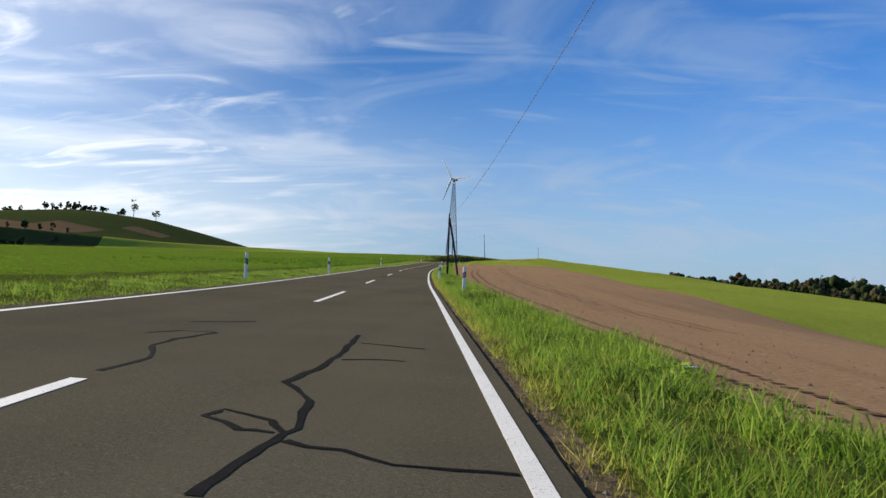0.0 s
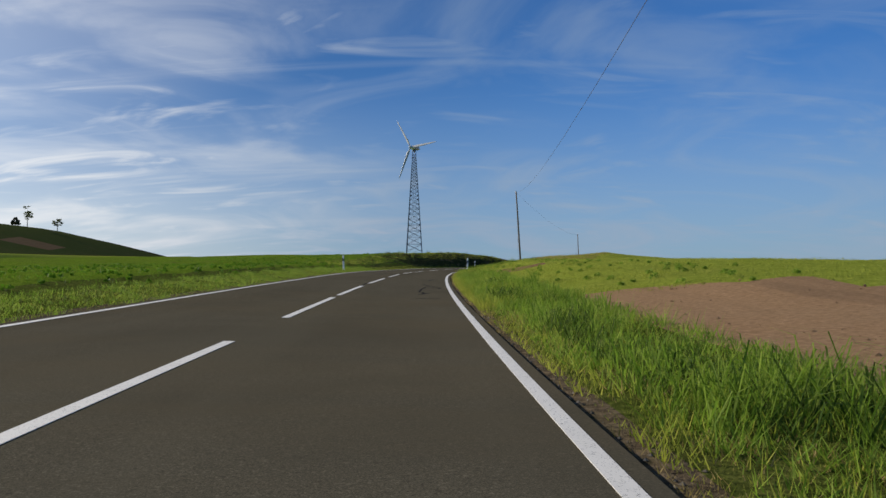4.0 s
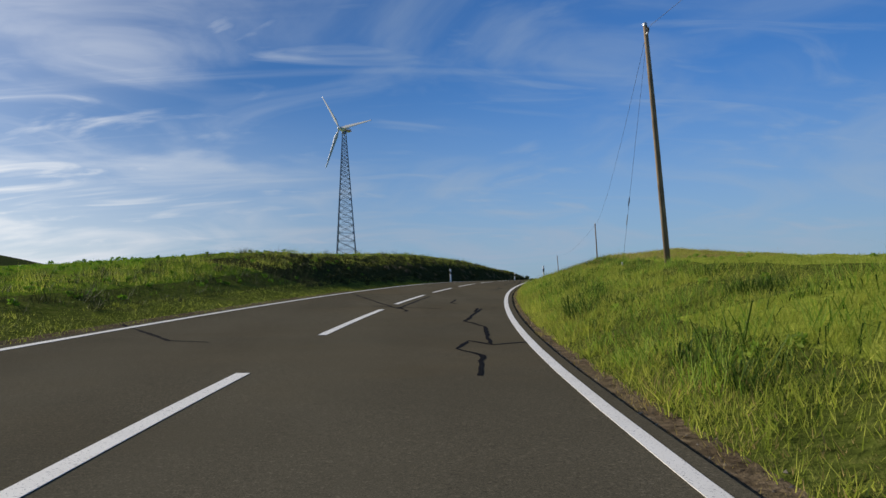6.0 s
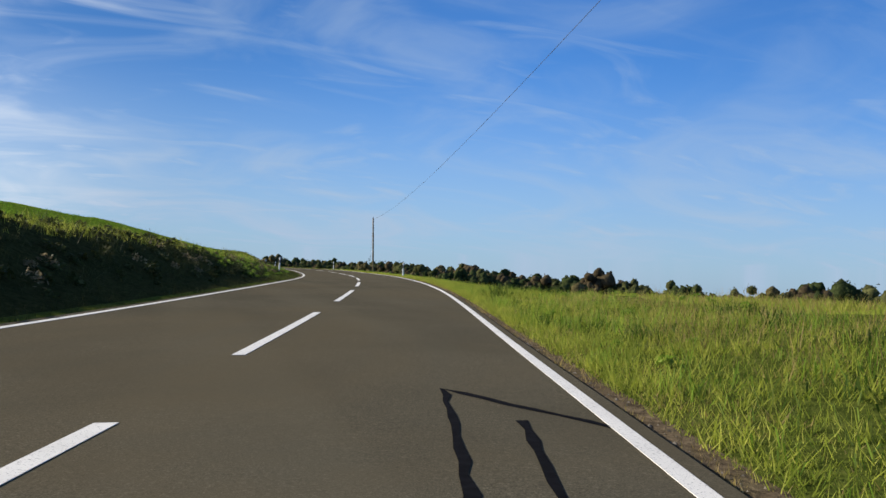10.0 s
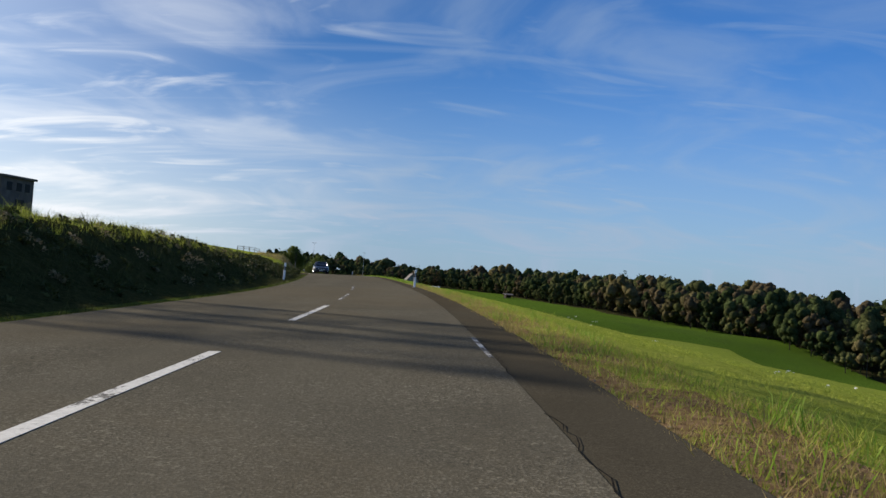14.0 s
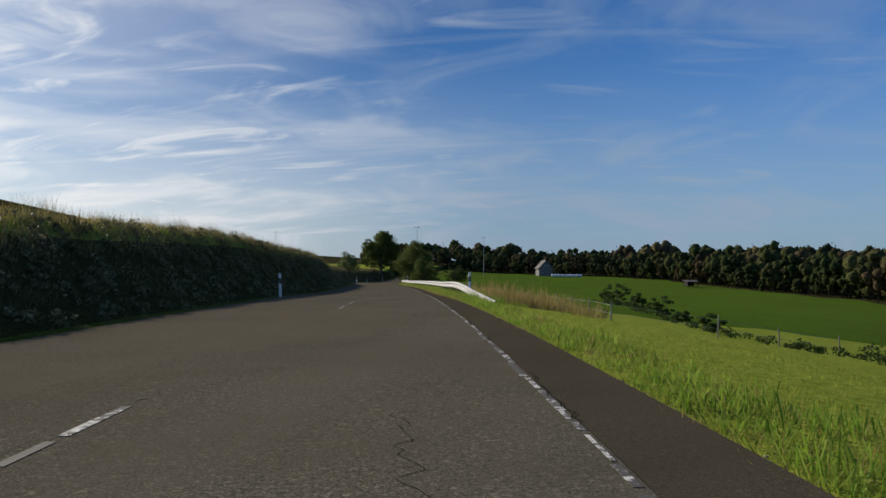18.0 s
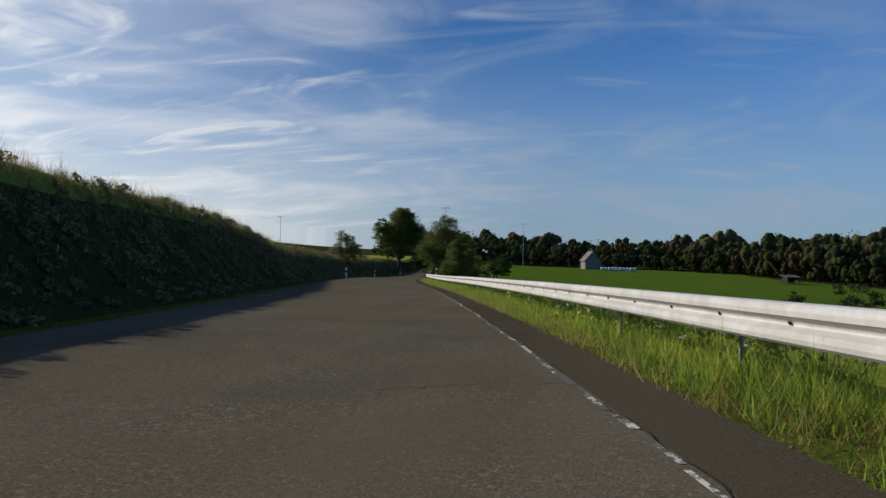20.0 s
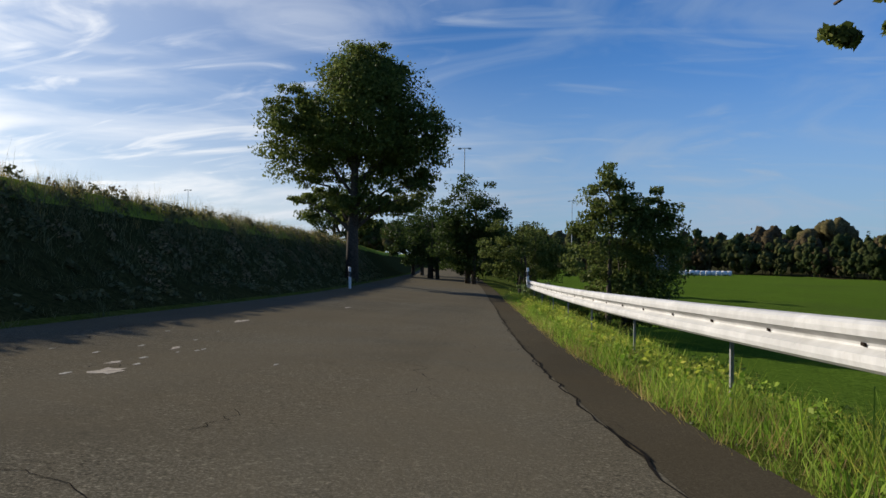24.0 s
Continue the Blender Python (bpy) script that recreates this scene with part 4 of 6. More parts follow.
for y, d in LEFT_POSTS:
    x0, y0, z0 = spot(y, d)
    marker_post((x0, y0, z0), 4, (rp.uniform(-1.5, 1.5), rp.uniform(-2.5, 2.5)), -1)
for y, d in ((527.2, 4.6), (608, 4.5), (650, 4.55), (691, 4.9)):
    x0, y0, z0 = spot(y, d)
    marker_post((x0, y0, float(road_z(y)) + 0.14), -3, (0, rp.uniform(-3, 3)), 1, True)

# ---- telephone line ----


def pole(y, d, height, lean, strut=None, extra=False, r=0.092):
    at = spot(y, d)
    ob = thing("utility_pole", at, "weathered round timber utility pole in the grass verge" if not strut else "dark timber utility pole braced by a leaning strut", "utility pole", "telephone poles")
    ob.matrix_basis = pose(*at, 0, lean, 0)
    b = Build().tube([(0, 0, -.4), (0, 0, height * .3), (0.01, 0, height * .65), (0, 0, height)], [r, r * .93, r * .82, r * .7], 14)
    part("shaft", b, M_POLE if not strut else M_STRUT, ob, shade=True)
    part("pole_cap", Build().tube([(0, 0, height - .02), (0, 0, height + .05), (0, 0, height + .09)], [r * .74, r * .7, .02], 12), M_STEEL, ob)
    br = Build().box((.05, .28, .05), (0, -.06, height - .28))
    part("bracket", br, M_STEEL, ob, "small steel bracket")
    part("insulator", Build().tube([(0, -.2, height - .26), (0, -.2, height - .16), (0, -.2, height - .12)], [.03, .045, .02], 10), M_BLACK, ob, "black insulator")
    if strut:
        b = Build().tube([(strut[0], strut[1], -.5), (strut[0] * .5, strut[1] * .5, height * .48), (0.03, 0, height * .93)], [r * .95, r * .9, r * .8], 12)
        part("strut", b, M_STRUT, ob, "dark leaning brace")
    if extra:
        part("number_plate_tag", Build().box((.012, .07, .10), (-r * .93, -.03, 2.15)), M_POST, ob, "small white metal tag")
        part("steel_strap", Build().tube([(0, 0, 2.32), (0, 0, 2.36)], r * .95, 14), M_STEEL, ob)
    return ob.matrix_basis @ Vector((0, -.2, height - .14))


tops = [pole(POLES[0][0] - 78, 4.3, 5.2, 0)]
for i, (y, d, h, lean) in enumerate(POLES):
    tops.append(pole(y, d, h, lean, (0.95, -.35) if i == 0 else (0.9, -.2) if i == 1 else None, i == 4))
for p, q in zip(tops, tops[1:]):
    sag = 0.012 * (q - p).length
    pts = [p.lerp(q, t) - Vector((0, 0, 4 * sag * t * (1 - t))) for t in np.linspace(0, 1, 17)]
    me = mesh("overhead_cable", Build().tube(pts, 0.006, 5), M_WIRE)
    tagged(new("overhead_cable", me), "thin black telephone cable strung between timber poles", "cable", "telephone cables")


def guy_wire(head, y, d):
    """A stay from a pole's head to an anchor in the ground."""
    gx, gy_, gz = spot(y, d)
    guy = thing("guy_wire", (gx, gy_, gz), "steel guy wire with tensioner anchored in the verge", "guy wire", "guy wires")
    v = head - Vector((gx, gy_, gz))
    part("wire", Build().tube([(0, 0, -.1), tuple(v * .5), tuple(v * .97)], .0045, 6), M_WIRE, guy)
    part("turnbuckle", Build().tube([tuple(v * .20), tuple(v * .225), tuple(v * .25)], [.010, .018, .010], 8), M_STEEL, guy)
    part("egg_insulator", Build().tube([tuple(v * .29), tuple(v * .31), tuple(v * .33)], [.012, .024, .012], 8), M_BLACK, guy)
    part("anchor", Build().tube([(0, 0, -.3), (0, 0, .12)], .03, 8), M_STEEL, guy)


guy_wire(tops[5], POLES[4][0] + 3.4, 5.0)
guy_wire(tops[3], POLES[2][0] + 5.5, 7.0)

# ---- wind turbine ----
TX, TY, THUB, TBASE = TURBINE
turb = thing("wind_turbine", (TX, TY, TBASE), "small three-bladed wind turbine on a steel lattice tower", "wind turbine", turn=0)
th = THUB - TBASE - 1.0
corner = lambda i, z: Vector(((-1, 1, 1, -1)[i] * (2.9 - 2.35 * z / th), (-1, -1, 1, 1)[i] * (2.9 - 2.35 * z / th), z))
for i in range(4):
    part("tower_leg", Build().tube([corner(i, -1.5), corner(i, th * .5), corner(i, th)], [.16, .13, .10], 6), M_LATTICE, turb)
levels = [0]
while levels[-1] < th - 1.2:
    levels.append(levels[-1] + max(1.1, (2.9 - 2.35 * levels[-1] / th) * 0.95))
levels[-1] = th
for k in range(4):
    b = Build()
    for a, c in zip(levels, levels[1:]):
        j = (k + 1) % 4
        b.tube([corner(k, a), corner(j, c)], .055, 4).tube([corner(j, a), corner(k, c)], .055, 4).tube([corner(k, c), corner(j, c)], .05, 4)
    part("bracing", b, M_LATTICE, turb)
part("tower_head", Build().tube([(0, 0, th - .3), (0, 0, th + .3), (0, 0, th + .45)], [.75, .75, .6], 16), M_LATTICE, turb)
face = radians(220)                     # where the rotor looks
fw = Vector((math.sin(face), math.cos(face), 0))
sd = Vector((fw.y, -fw.x, 0))
nz = th + 1.0
rings = []
for s, w, h, c in ((-2.6, .35, .4, 1.05), (-2.3, .75, .75, 1.0), (-.6, .95, .95, 1.0), (.9, .9, .9, 1.0), (1.5, .6, .6, 1.0), (1.6, .45, .45, 1.0)):
    rings.append([fw * s + sd * (w * math.cos(a)) + Vector((0, 0, nz + (c - 1) + h * math.sin(a) * .95)) for a in np.linspace(0, 2 * math.pi, 16, endpoint=False)])
nac = part("nacelle", Build().loft(rings), M_NACELLE, turb, "white rounded nacelle", True)
part("nacelle_stripe", Build().box((.04, 3.0, .28), (0, 0, 0), Matrix.Rotation(-face, 3, "Z")), M_ORANGE, nac, "reddish stripe").location = sd * .93 + Vector((0, 0, nz - .35)) - fw * .8
part("nacelle_stripe", Build().box((.04, 3.0, .28), (0, 0, 0), Matrix.Rotation(-face, 3, "Z")), M_ORANGE, nac, "reddish stripe").location = -sd * .93 + Vector((0, 0, nz - .35)) - fw * .8
hubc = fw * 2.1 + Vector((0, 0, nz))
rings = [[hubc + fw * s + sd * (r * math.cos(a)) + Vector((0, 0, r * math.sin(a))) for a in np.linspace(0, 2 * math.pi, 14, endpoint=False)] for s, r in ((-.5, .55), (.1, .6), (.5, .45), (.75, .12))]
part("hub", Build().loft(rings), M_NACELLE, turb, shade=True)
for k in range(3):
    a = radians(BLADE_TURN + 120 * k)
    out = sd * math.sin(a) + Vector((0, 0, math.cos(a)))
    chord = out.cross(fw)
    rings = []
    for r, c, t in ((.3, .30, .30), (1.2, .42, .26), (2.6, .95, .20), (6, .72, .12), (10, .48, .07), (12.6, .28, .04), (13.0, .08, .02)):
        tw = chord * math.cos(.25) + fw * math.sin(.25)
        nrm = out.cross(tw)
        rings.append([hubc + out * r + tw * (c * (.6 * math.cos(q) + .15)) + nrm * (t * .6 * math.sin(q)) for q in np.linspace(0, 2 * math.pi, 10, endpoint=False)])
    part("rotor_blade", Build().loft(rings), M_BLADE, turb, "slim grey rotor blade", True)

# ---- guardrail ----


def rail_d(y):
    return float(np.interp(y, [519, 522, 525, 530, 536, 581, 641, 679, 698], [5.0, 4.75, 4.5, 4.35, 4.28, 4.2, 4.2, 4.4, 4.7]))


def rail_z(y):
    return float(np.interp(y, [519, 522, 525, 527, 530, 534, 560, 590, 612, 640, 718], [-.10, .08, .25, .36, .50, .58, .53, .41, .41, .48, .50])) + float(road_z(y))


W_SHAPE = [(0, .158), (.050, .150), (.076, .128), (.080, .096), (.078, .058), (.010, .016), (.004, 0), (.008, -.014), (.074, -.050), (.080, -.096), (.076, -.128), (.050, -.150), (0, -.158)]
rail = thing("guardrail", (0, 0, 0), "whitish galvanised steel guardrail along the outer road edge", "guardrail")
y = 519.5
while y < 685:
    y1 = min(y + 4.06, 685)
    rings = []
    for yy in np.linspace(y, y1, 6):
        d0, z0 = rail_d(yy), rail_z(yy)
        low = np.clip((yy - 516) / 10, 0.5, 1)
        pts = [(d0 - .09 + .085 - q[0], q[1] * low) for q in W_SHAPE]
        back_ = [(d0 - .09 + .093 - q[0], q[1] * low) for q in W_SHAPE[::-1]]
        rings.append([(float(road_x(yy)) + dd / float(road_cos(yy)), yy, z0 + zz) for dd, zz in pts + back_])
    beam = part("rail_beam", Build().loft(rings), M_RAIL, rail, shade=False)
    for zz in (-.11, -.06, .06, .11):
        yb = y + .12
        bx = float(road_x(yb)) + (rail_d(yb) - .075) / float(road_cos(yb))
        if y > 530:
            part("bolt", Build().box((.012, .018, .018), (bx, yb, rail_z(yb) + zz)), M_RAIL, beam)
    yp = y + 2.0
    px, _, pz = spot(yp, rail_d(yp) + .10)
    top = rail_z(yp) + .14
    part("rail_post", Build().box((.03, .06, top - pz + .45), (px + .05, yp, (top + pz - .5) / 2)), M_RAILBACK, rail, "grey steel post")
    if y > 530:
        sp = Build().box((.10, .06, .10), (px - .04, yp, rail_z(yp)))
        part("spacer", sp, M_RAILBACK, rail)
        for ys in (y + .72, y + 2.05, y + 3.38):
            part("slot", Build().box((.016, .055, .022), (float(road_x(ys)) + (rail_d(ys) - .016) / float(road_cos(ys)), ys, rail_z(ys) + .004)), M_IRON, beam)
    y = y1

# ---- fences ----


def fence(name, pts, height, label, group, rails=(), wires=(), gap=3.0, r=.06, mat=None):
    ob = thing(name, (0, 0, 0), label, "fence", group)
    prev = None
    rf = random.Random(len(label))
    for (xa, ya), (xb, yb) in zip(pts, pts[1:]):
        n = max(1, round(math.hypot(xb - xa, yb - ya) / gap))
        for k in range(n + 1):
            x, y = xa + (xb - xa) * k / n, ya + (yb - ya) * k / n
            z = float(ground_z(x, y))
            lean = rf.uniform(-.06, .06)
            h = height * rf.uniform(.93, 1.08)
            part("fence_post", Build().tube([(x, y, z - .3), (x + lean * .5, y, z + h * .5), (x + lean, y, z + h)], [r, r, r * .9], 8), mat or M_FENCE, ob)
            if prev:
                for f in rails:
                    part("fence_rail", Build().tube([(prev[0], prev[1], prev[2] + f), (x, y, z + f)], .035, 6), mat or M_FENCE, ob)
                for f in wires:
                    part("fence_wire", Build().tube([(prev[0], prev[1], prev[2] + f), (x, y, z + f)], .006, 4), M_STEEL, ob)
            prev = (x, y, z)
    return ob


def beside(y, d):
    return float(road_x(y) + d / road_cos(y)), y


fence("pasture_fence", [beside(536, 25), beside(534, 18), beside(534, 12.6), beside(560, 12), beside(592, 11.5)], 1.15, "weathered timber post and wire pasture fence on the slope", "", (), (.5, .95), 4.2, .04)
fence("rail_fence", [beside(492, -12.5), beside(500, -11.5), beside(508, -10.5)], 0.68, "weathered timber rail fence along the field above the bank", "", (.62, .36), (), 4.3, .045)
fence("field_fence", [beside(581, -21), beside(621, -21), beside(679, -20), beside(738, -20)], 1.0, "thin post and wire fence on top of the grassy bank", "", (), (.4, .85), 4.0, .04)
# red and white marker stake
sx, sy, sz = spot(496, -5.2)
stake = thing("marker_stake", (sx, sy, sz), "slim dark timber stake with pale foot in the bank", "stake")
part("stake_foot", Build().tube([(0, 0, -.2), (0, 0, .4), (0.01, 0, .95)], .04, 8), M_FENCE, stake, "pale weathered foot")
part("stake_top", Build().tube([(0.01, 0, .95), (0.02, 0, 1.6), (0.03, 0, 2.2)], [.04, .035, .028], 8), M_STRUT, stake)

# ---- buildings ----
M_RENDER = plain("white_render", (0.16, 0.155, 0.145), 0.85, 0, 0.06, 0.8)
M_TILE = plain("roof_tiles", (0.10, 0.085, 0.08), 0.8, 0, 0.25, 1.5)
M_GLASS = plain("window_glass", (0.03, 0.035, 0.04), 0.1, 0, 0.1, 0.5, 0.6)


def bunker(at, turn, h):
    ob = thing("field_shelter", at, "flat-roofed grey concrete building on the field", "building", turn=turn)
    for y in (-2.2, 2.2):
        part("wall_long", Build().box((7.0, .25, h + .5), (-3.5, y, h / 2 - .25)), M_CONCRETE, ob)
    for x in (-.13, -6.87):
        part("wall_end", Build().box((.25, 4.15, h + .5), (x, 0, h / 2 - .25)), M_CONCRETE, ob)
    part("roof_slab", Build().box((7.6, 5.0, .24), (-3.5, 0, h + .12)), M_CONCRETE, ob)
    part("door_opening", Build().box((.06, 1.3, 2.0), (.01, .4, 1.0)), M_DARK, ob, "dark doorway")
    for y in (-1.2, .2, 1.4):
        part("vent_window", Build().box((.06, .7, .9), (.01, y, h - .9)), M_DARK, ob, "dark window opening")
    part("vent_window", Build().box((1.2, .06, .7), (-2.2, -2.34, h - .9)), M_DARK, ob, "dark slot window")
    return ob


bx_, by_ = BUNKER
bz_ = float(ground_z(bx_, by_))
bunker((bx_, by_, bz_), -14, max(2.6, 16.95 - bz_))


def gable_house(at, turn, w, l, h, ridge, label):
    ob = thing("farmhouse", at, label, "house", turn=turn)
    part("wall", Build().add([(-w / 2, -l / 2, -2), (w / 2, -l / 2, -2), (w / 2, -l / 2, h), (0, -l / 2, ridge), (-w / 2, -l / 2, h), (-w / 2, l / 2, -2), (w / 2, l / 2, -2), (w / 2, l / 2, h), (0, l / 2, ridge), (-w / 2, l / 2, h)],
                             [(0, 1, 2, 3, 4), (9, 8, 7, 6, 5), (1, 6, 7, 2), (5, 0, 4, 9)]), M_RENDER, ob)
    for s in (-1, 1):
        e = Vector((s * (w / 2 + .5), 0, h - .5))
        r = Vector((0, 0, ridge + .12))
        n = Vector((s * (ridge - h), 0, w / 2)).normalized() * .18
        part("roof_slope", Build().add([(e + Vector((0, -l / 2 - .5, 0))), (r + Vector((0, -l / 2 - .5, 0))), (r + Vector((0, l / 2 + .5, 0))), (e + Vector((0, l / 2 + .5, 0))),
                                        (e + n + Vector((0, -l / 2 - .5, 0))), (r + n + Vector((0, -l / 2 - .5, 0))), (r + n + Vector((0, l / 2 + .5, 0))), (e + n + Vector((0, l / 2 + .5, 0)))],
                                       [(0, 1, 2, 3), (7, 6, 5, 4), (0, 4, 5, 1), (1, 5, 6, 2), (2, 6, 7, 3), (3, 7, 4, 0)]), M_TILE, ob)
    for x, z in ((-w * .25, 1.2), (w * .25, 1.2), (-w * .16, 3.6), (w * .16, 3.6)):
        win = part("window", Build().box((1.2, .1, 1.3), (x, -l / 2 - .03, z)), M_POST, ob, "white window frame")
        part("pane", Build().box((1.0, .04, 1.1), (x, -l / 2 - .09, z)), M_GLASS, win)
    part("chimney", Build().box((.7, .7, 1.8), (w * .12, l * .15, ridge + .3)), M_CONCRETE, ob)
    return ob


hx, hy = HOUSE
gable_house((hx, hy, HOUSE_Z), 12, 7.0, 9, 2.8, 6.6, "white gabled farmhouse with dark roof before the woods")
# wrapped bales in a row
bm_ = [[(r * math.cos(a), s, .70 + r * math.sin(a)) for a in np.linspace(0, 2 * math.pi, 14, endpoint=False)] for s, r in ((-.66, .5), (-.62, .68), (0, .72), (.62, .68), (.66, .5))]
bale_mesh = mesh("wrap", Build().loft(bm_), plain("white_film", (0.80, 0.80, 0.79), 0.4, 0, 0.08, 2.0), True)
for k in range(10):
    x, y = BALES[0] + k * 1.5, BALES[1] + k * .35
    ob = thing("silage_bale", (x, y, max(float(ground_z(x, y)), BALES[2])), "round silage bale wrapped in white film on grass", "bale", "wrapped silage bales", turn=80 + 7 * (k % 3))
    part("wrap", bale_mesh, None, ob)
# hay shelter in the valley
x, y = SHED
shed = thing("hay_shelter", (x, y, float(ground_z(x, y))), "low timber shelter with dark roof in the pasture", "shed", turn=20)
for px, py in ((-1.8, -1.2), (1.8, -1.2), (1.8, 1.2), (-1.8, 1.2)):
    part("shed_post", Build().box((.14, .14, 2.0), (px, py, .9)), M_STRUT, shed)
part("shed_roof", Build().box((4.6, 3.4, .12), (0, 0, 1.95), Matrix.Rotation(radians(9), 3, "X")), M_TILE, shed)
part("shed_wall", Build().box((3.6, .08, 1.5), (0, 1.2, .95)), M_STRUT, shed)
part("shed_wall", Build().box((.08, 2.3, 1.5), (-1.8, 0, .95)), M_STRUT, shed)


def floodlight(at, height):
    ob = thing("floodlight_mast", at, "tall slim grey floodlight mast with twin lamps", "light mast", "sports ground masts")
    part("mast", Build().tube([(0, 0, -1), (0, 0, height * .5), (0, 0, height)], [.11, .09, .06], 8), M_STEEL, ob)
    part("crossbar", Build().box((1.7, .08, .08), (0, 0, height - .05)), M_STEEL, ob)
    for s in (-.7, .7):
        part("lamp_head", Build().box((.45, .3, .22), (s, -.1, height - .12)), M_STEEL, ob)


for x, y, z in MASTS:
    g = float(ground_z(x, y))
    floodlight((x, y, g), max(6.0, z - g))

# ---- the oncoming car, standing ----
M_CAR = Mat("midnight_blue_paint", 0.22, 0.35, 0.6)
M_CAR.color(M_CAR.mix(M_CAR.step(M_CAR.noise(900, 2), .4, .7), (0.003, 0.004, 0.008), (0.006, 0.008, 0.016)))
M_CAR.b.inputs["Coat Weight"].default_value = 0.4
M_CAR = M_CAR.m
M_TYRE = plain("tyre_rubber", (0.012, 0.012, 0.012), 0.85, 0, 0.2, 20)
M_ALLOY = plain("alloy_wheel", (0.55, 0.56, 0.58), 0.3, 0.8, 0.08, 10)
M_TRIM = plain("black_trim", (0.012, 0.012, 0.013), 0.5, 0, 0.1)
M_CARGLASS = plain("tinted_car_glass", (0.010, 0.013, 0.016), 0.06, 0, 0.05, 1.0, 0.7)
M_LAMP = plain("headlamp_lens", (0.62, 0.66, 0.70), 0.12, 0.2, 0.05, 20, 0.7)
M_TAIL = plain("tail_lamp", (0.28, 0.012, 0.012), 0.2, 0, 0.1, 10)
M_CHROME = plain("chrome_strip", (0.62, 0.62, 0.63), 0.18, 0.95, 0.05, 5)


def car(at, turn):
    """An estate car, 4.6 m long; it looks along -y."""
    ob = thing("estate_car", at, "dark blue estate car standing in the opposite lane", "car", turn=turn)

    def section(y, zlo, zhi, w, sill=0.0):
        # a rounded cross-section from sill over the waist to the top
        p = [(-w * .90, zlo), (-w, zlo + .14), (-w * 1.0, (zlo + zhi) / 2), (-w * .97, zhi - .10), (-w * .88, zhi - .02), (-w * .5, zhi), (w * .5, zhi), (w * .88, zhi - .02), (w * .97, zhi - .10), (w * 1.0, (zlo + zhi) / 2), (w, zlo + .14), (w * .90, zlo)]
        return [(a, y, c) for a, c in p]

    lower = [(-2.30, .34, .60, .62), (-2.24, .22, .72, .78), (-2.0, .20, .80, .86), (-1.5, .19, .90, .90), (-.95, .19, .98, .90), (-.4, .19, .97, .90), (1.0, .19, 1.0, .90), (1.8, .20, 1.02, .89), (2.15, .24, .98, .85), (2.26, .32, .86, .78), (2.30, .38, .70, .70)]
    body = part("body", Build().loft([section(*s) for s in lower]), M_CAR, ob, shade=True)
    roof = []
    for y, z0, z1, w0, w1 in ((-1.0, .96, .99, .80, .78), (-.72, .97, 1.14, .80, .70), (-.2, .97, 1.38, .82, .63), (.25, .98, 1.46, .82, .62), (1.1, .99, 1.46, .82, .62), (1.75, 1.0, 1.36, .80, .60), (2.1, 1.0, 1.16, .78, .62), (2.22, .98, 1.0, .76, .70)):
        roof.append([(-w0, y, z0), (-(w0 + w1) / 2 - .01, y, (z0 + z1) / 2), (-w1, y, z1 - .05), (-w1 * .8, y, z1), (w1 * .8, y, z1), (w1, y, z1 - .05), ((w0 + w1) / 2 + .01, y, (z0 + z1) / 2), (w0, y, z0)])
    part("greenhouse", Build().loft(roof), M_CARGLASS, ob, "dark tinted windows", True)
    rf = [[(-w, y, z), (-w * .5, y, z + .02), (w * .5, y, z + .02), (w, y, z), (w, y, z - .03), (-w, y, z - .03)] for y, z, w in ((-.28, 1.385, .60), (.2, 1.465, .62), (1.1, 1.468, .62), (1.75, 1.385, .60), (1.95, 1.31, .58))]
    part("roof", Build().loft(rf), M_CAR, ob, shade=True)
    for s in (-1, 1):
        for pts in ([(s * .80, -.95, 1.0), (s * .74, -.55, 1.22), (s * .635, -.2, 1.40)], [(s * .815, .22, 1.0), (s * .635, .25, 1.42)], [(s * .815, 1.15, 1.0), (s * .635, 1.12, 1.42)], [(s * .79, 2.05, 1.02), (s * .63, 1.78, 1.36)]):
            part("pillar", Build().tube(pts, .04, 6), M_CAR, ob)
        part("window_strip", Build().tube([(s * .825, -.9, .985), (s * .845, .2, .995), (s * .84, 1.3, 1.01), (s * .80, 1.9, 1.03)], .012, 5), M_CHROME, ob, "thin chrome strip")
        part("roof_rail", Build().tube([(s * .56, .1, 1.50), (s * .57, .8, 1.52), (s * .55, 1.6, 1.45)], .018, 6), M_TRIM, ob)
        mir = part("wing_mirror", Build().loft([[(s * (.88 + dx), -.62 + dy * r, 1.02 + dz * r) for dy, dz in ((-.07, -.06), (.07, -.06), (.08, .05), (-.05, .07))] for dx, r in ((0, .5), (.06, 1), (.17, 1), (.20, .6))]), M_CAR, ob)
        part("headlamp", Build().loft([[(s * a, y, z + k) for a, y in ((.42, -2.235), (.62, -2.19), (.80, -1.98), (.84, -1.70))] + [(s * a, y + .05, z + k) for a, y in ((.82, -1.70), (.76, -1.96), (.6, -2.12), (.42, -2.18))] for z, k in ((.62, 0), (.66, .02), (.74, .0))]), M_LAMP, ob, "clear headlamp")
        part("fog_lamp", Build().box((.22, .05, .07), (s * .62, -2.235, .36)), M_LAMP, ob)
        part("tail_lamp", Build().box((.14, .12, .26), (s * .74, 2.2, .84)), M_TAIL, ob, "red tail lamp")
        for y in (-.35, .75):
            part("door_handle", Build().box((.03, .2, .035), (s * .905, y + .1, .88)), M_CHROME, ob)
        part("sill", Build().box((.06, 2.2, .10), (s * .88, .0, .25)), M_TRIM, ob)
    part("grille", Build().box((.9, .05, .10), (0, -2.29, .55)), M_TRIM, ob)
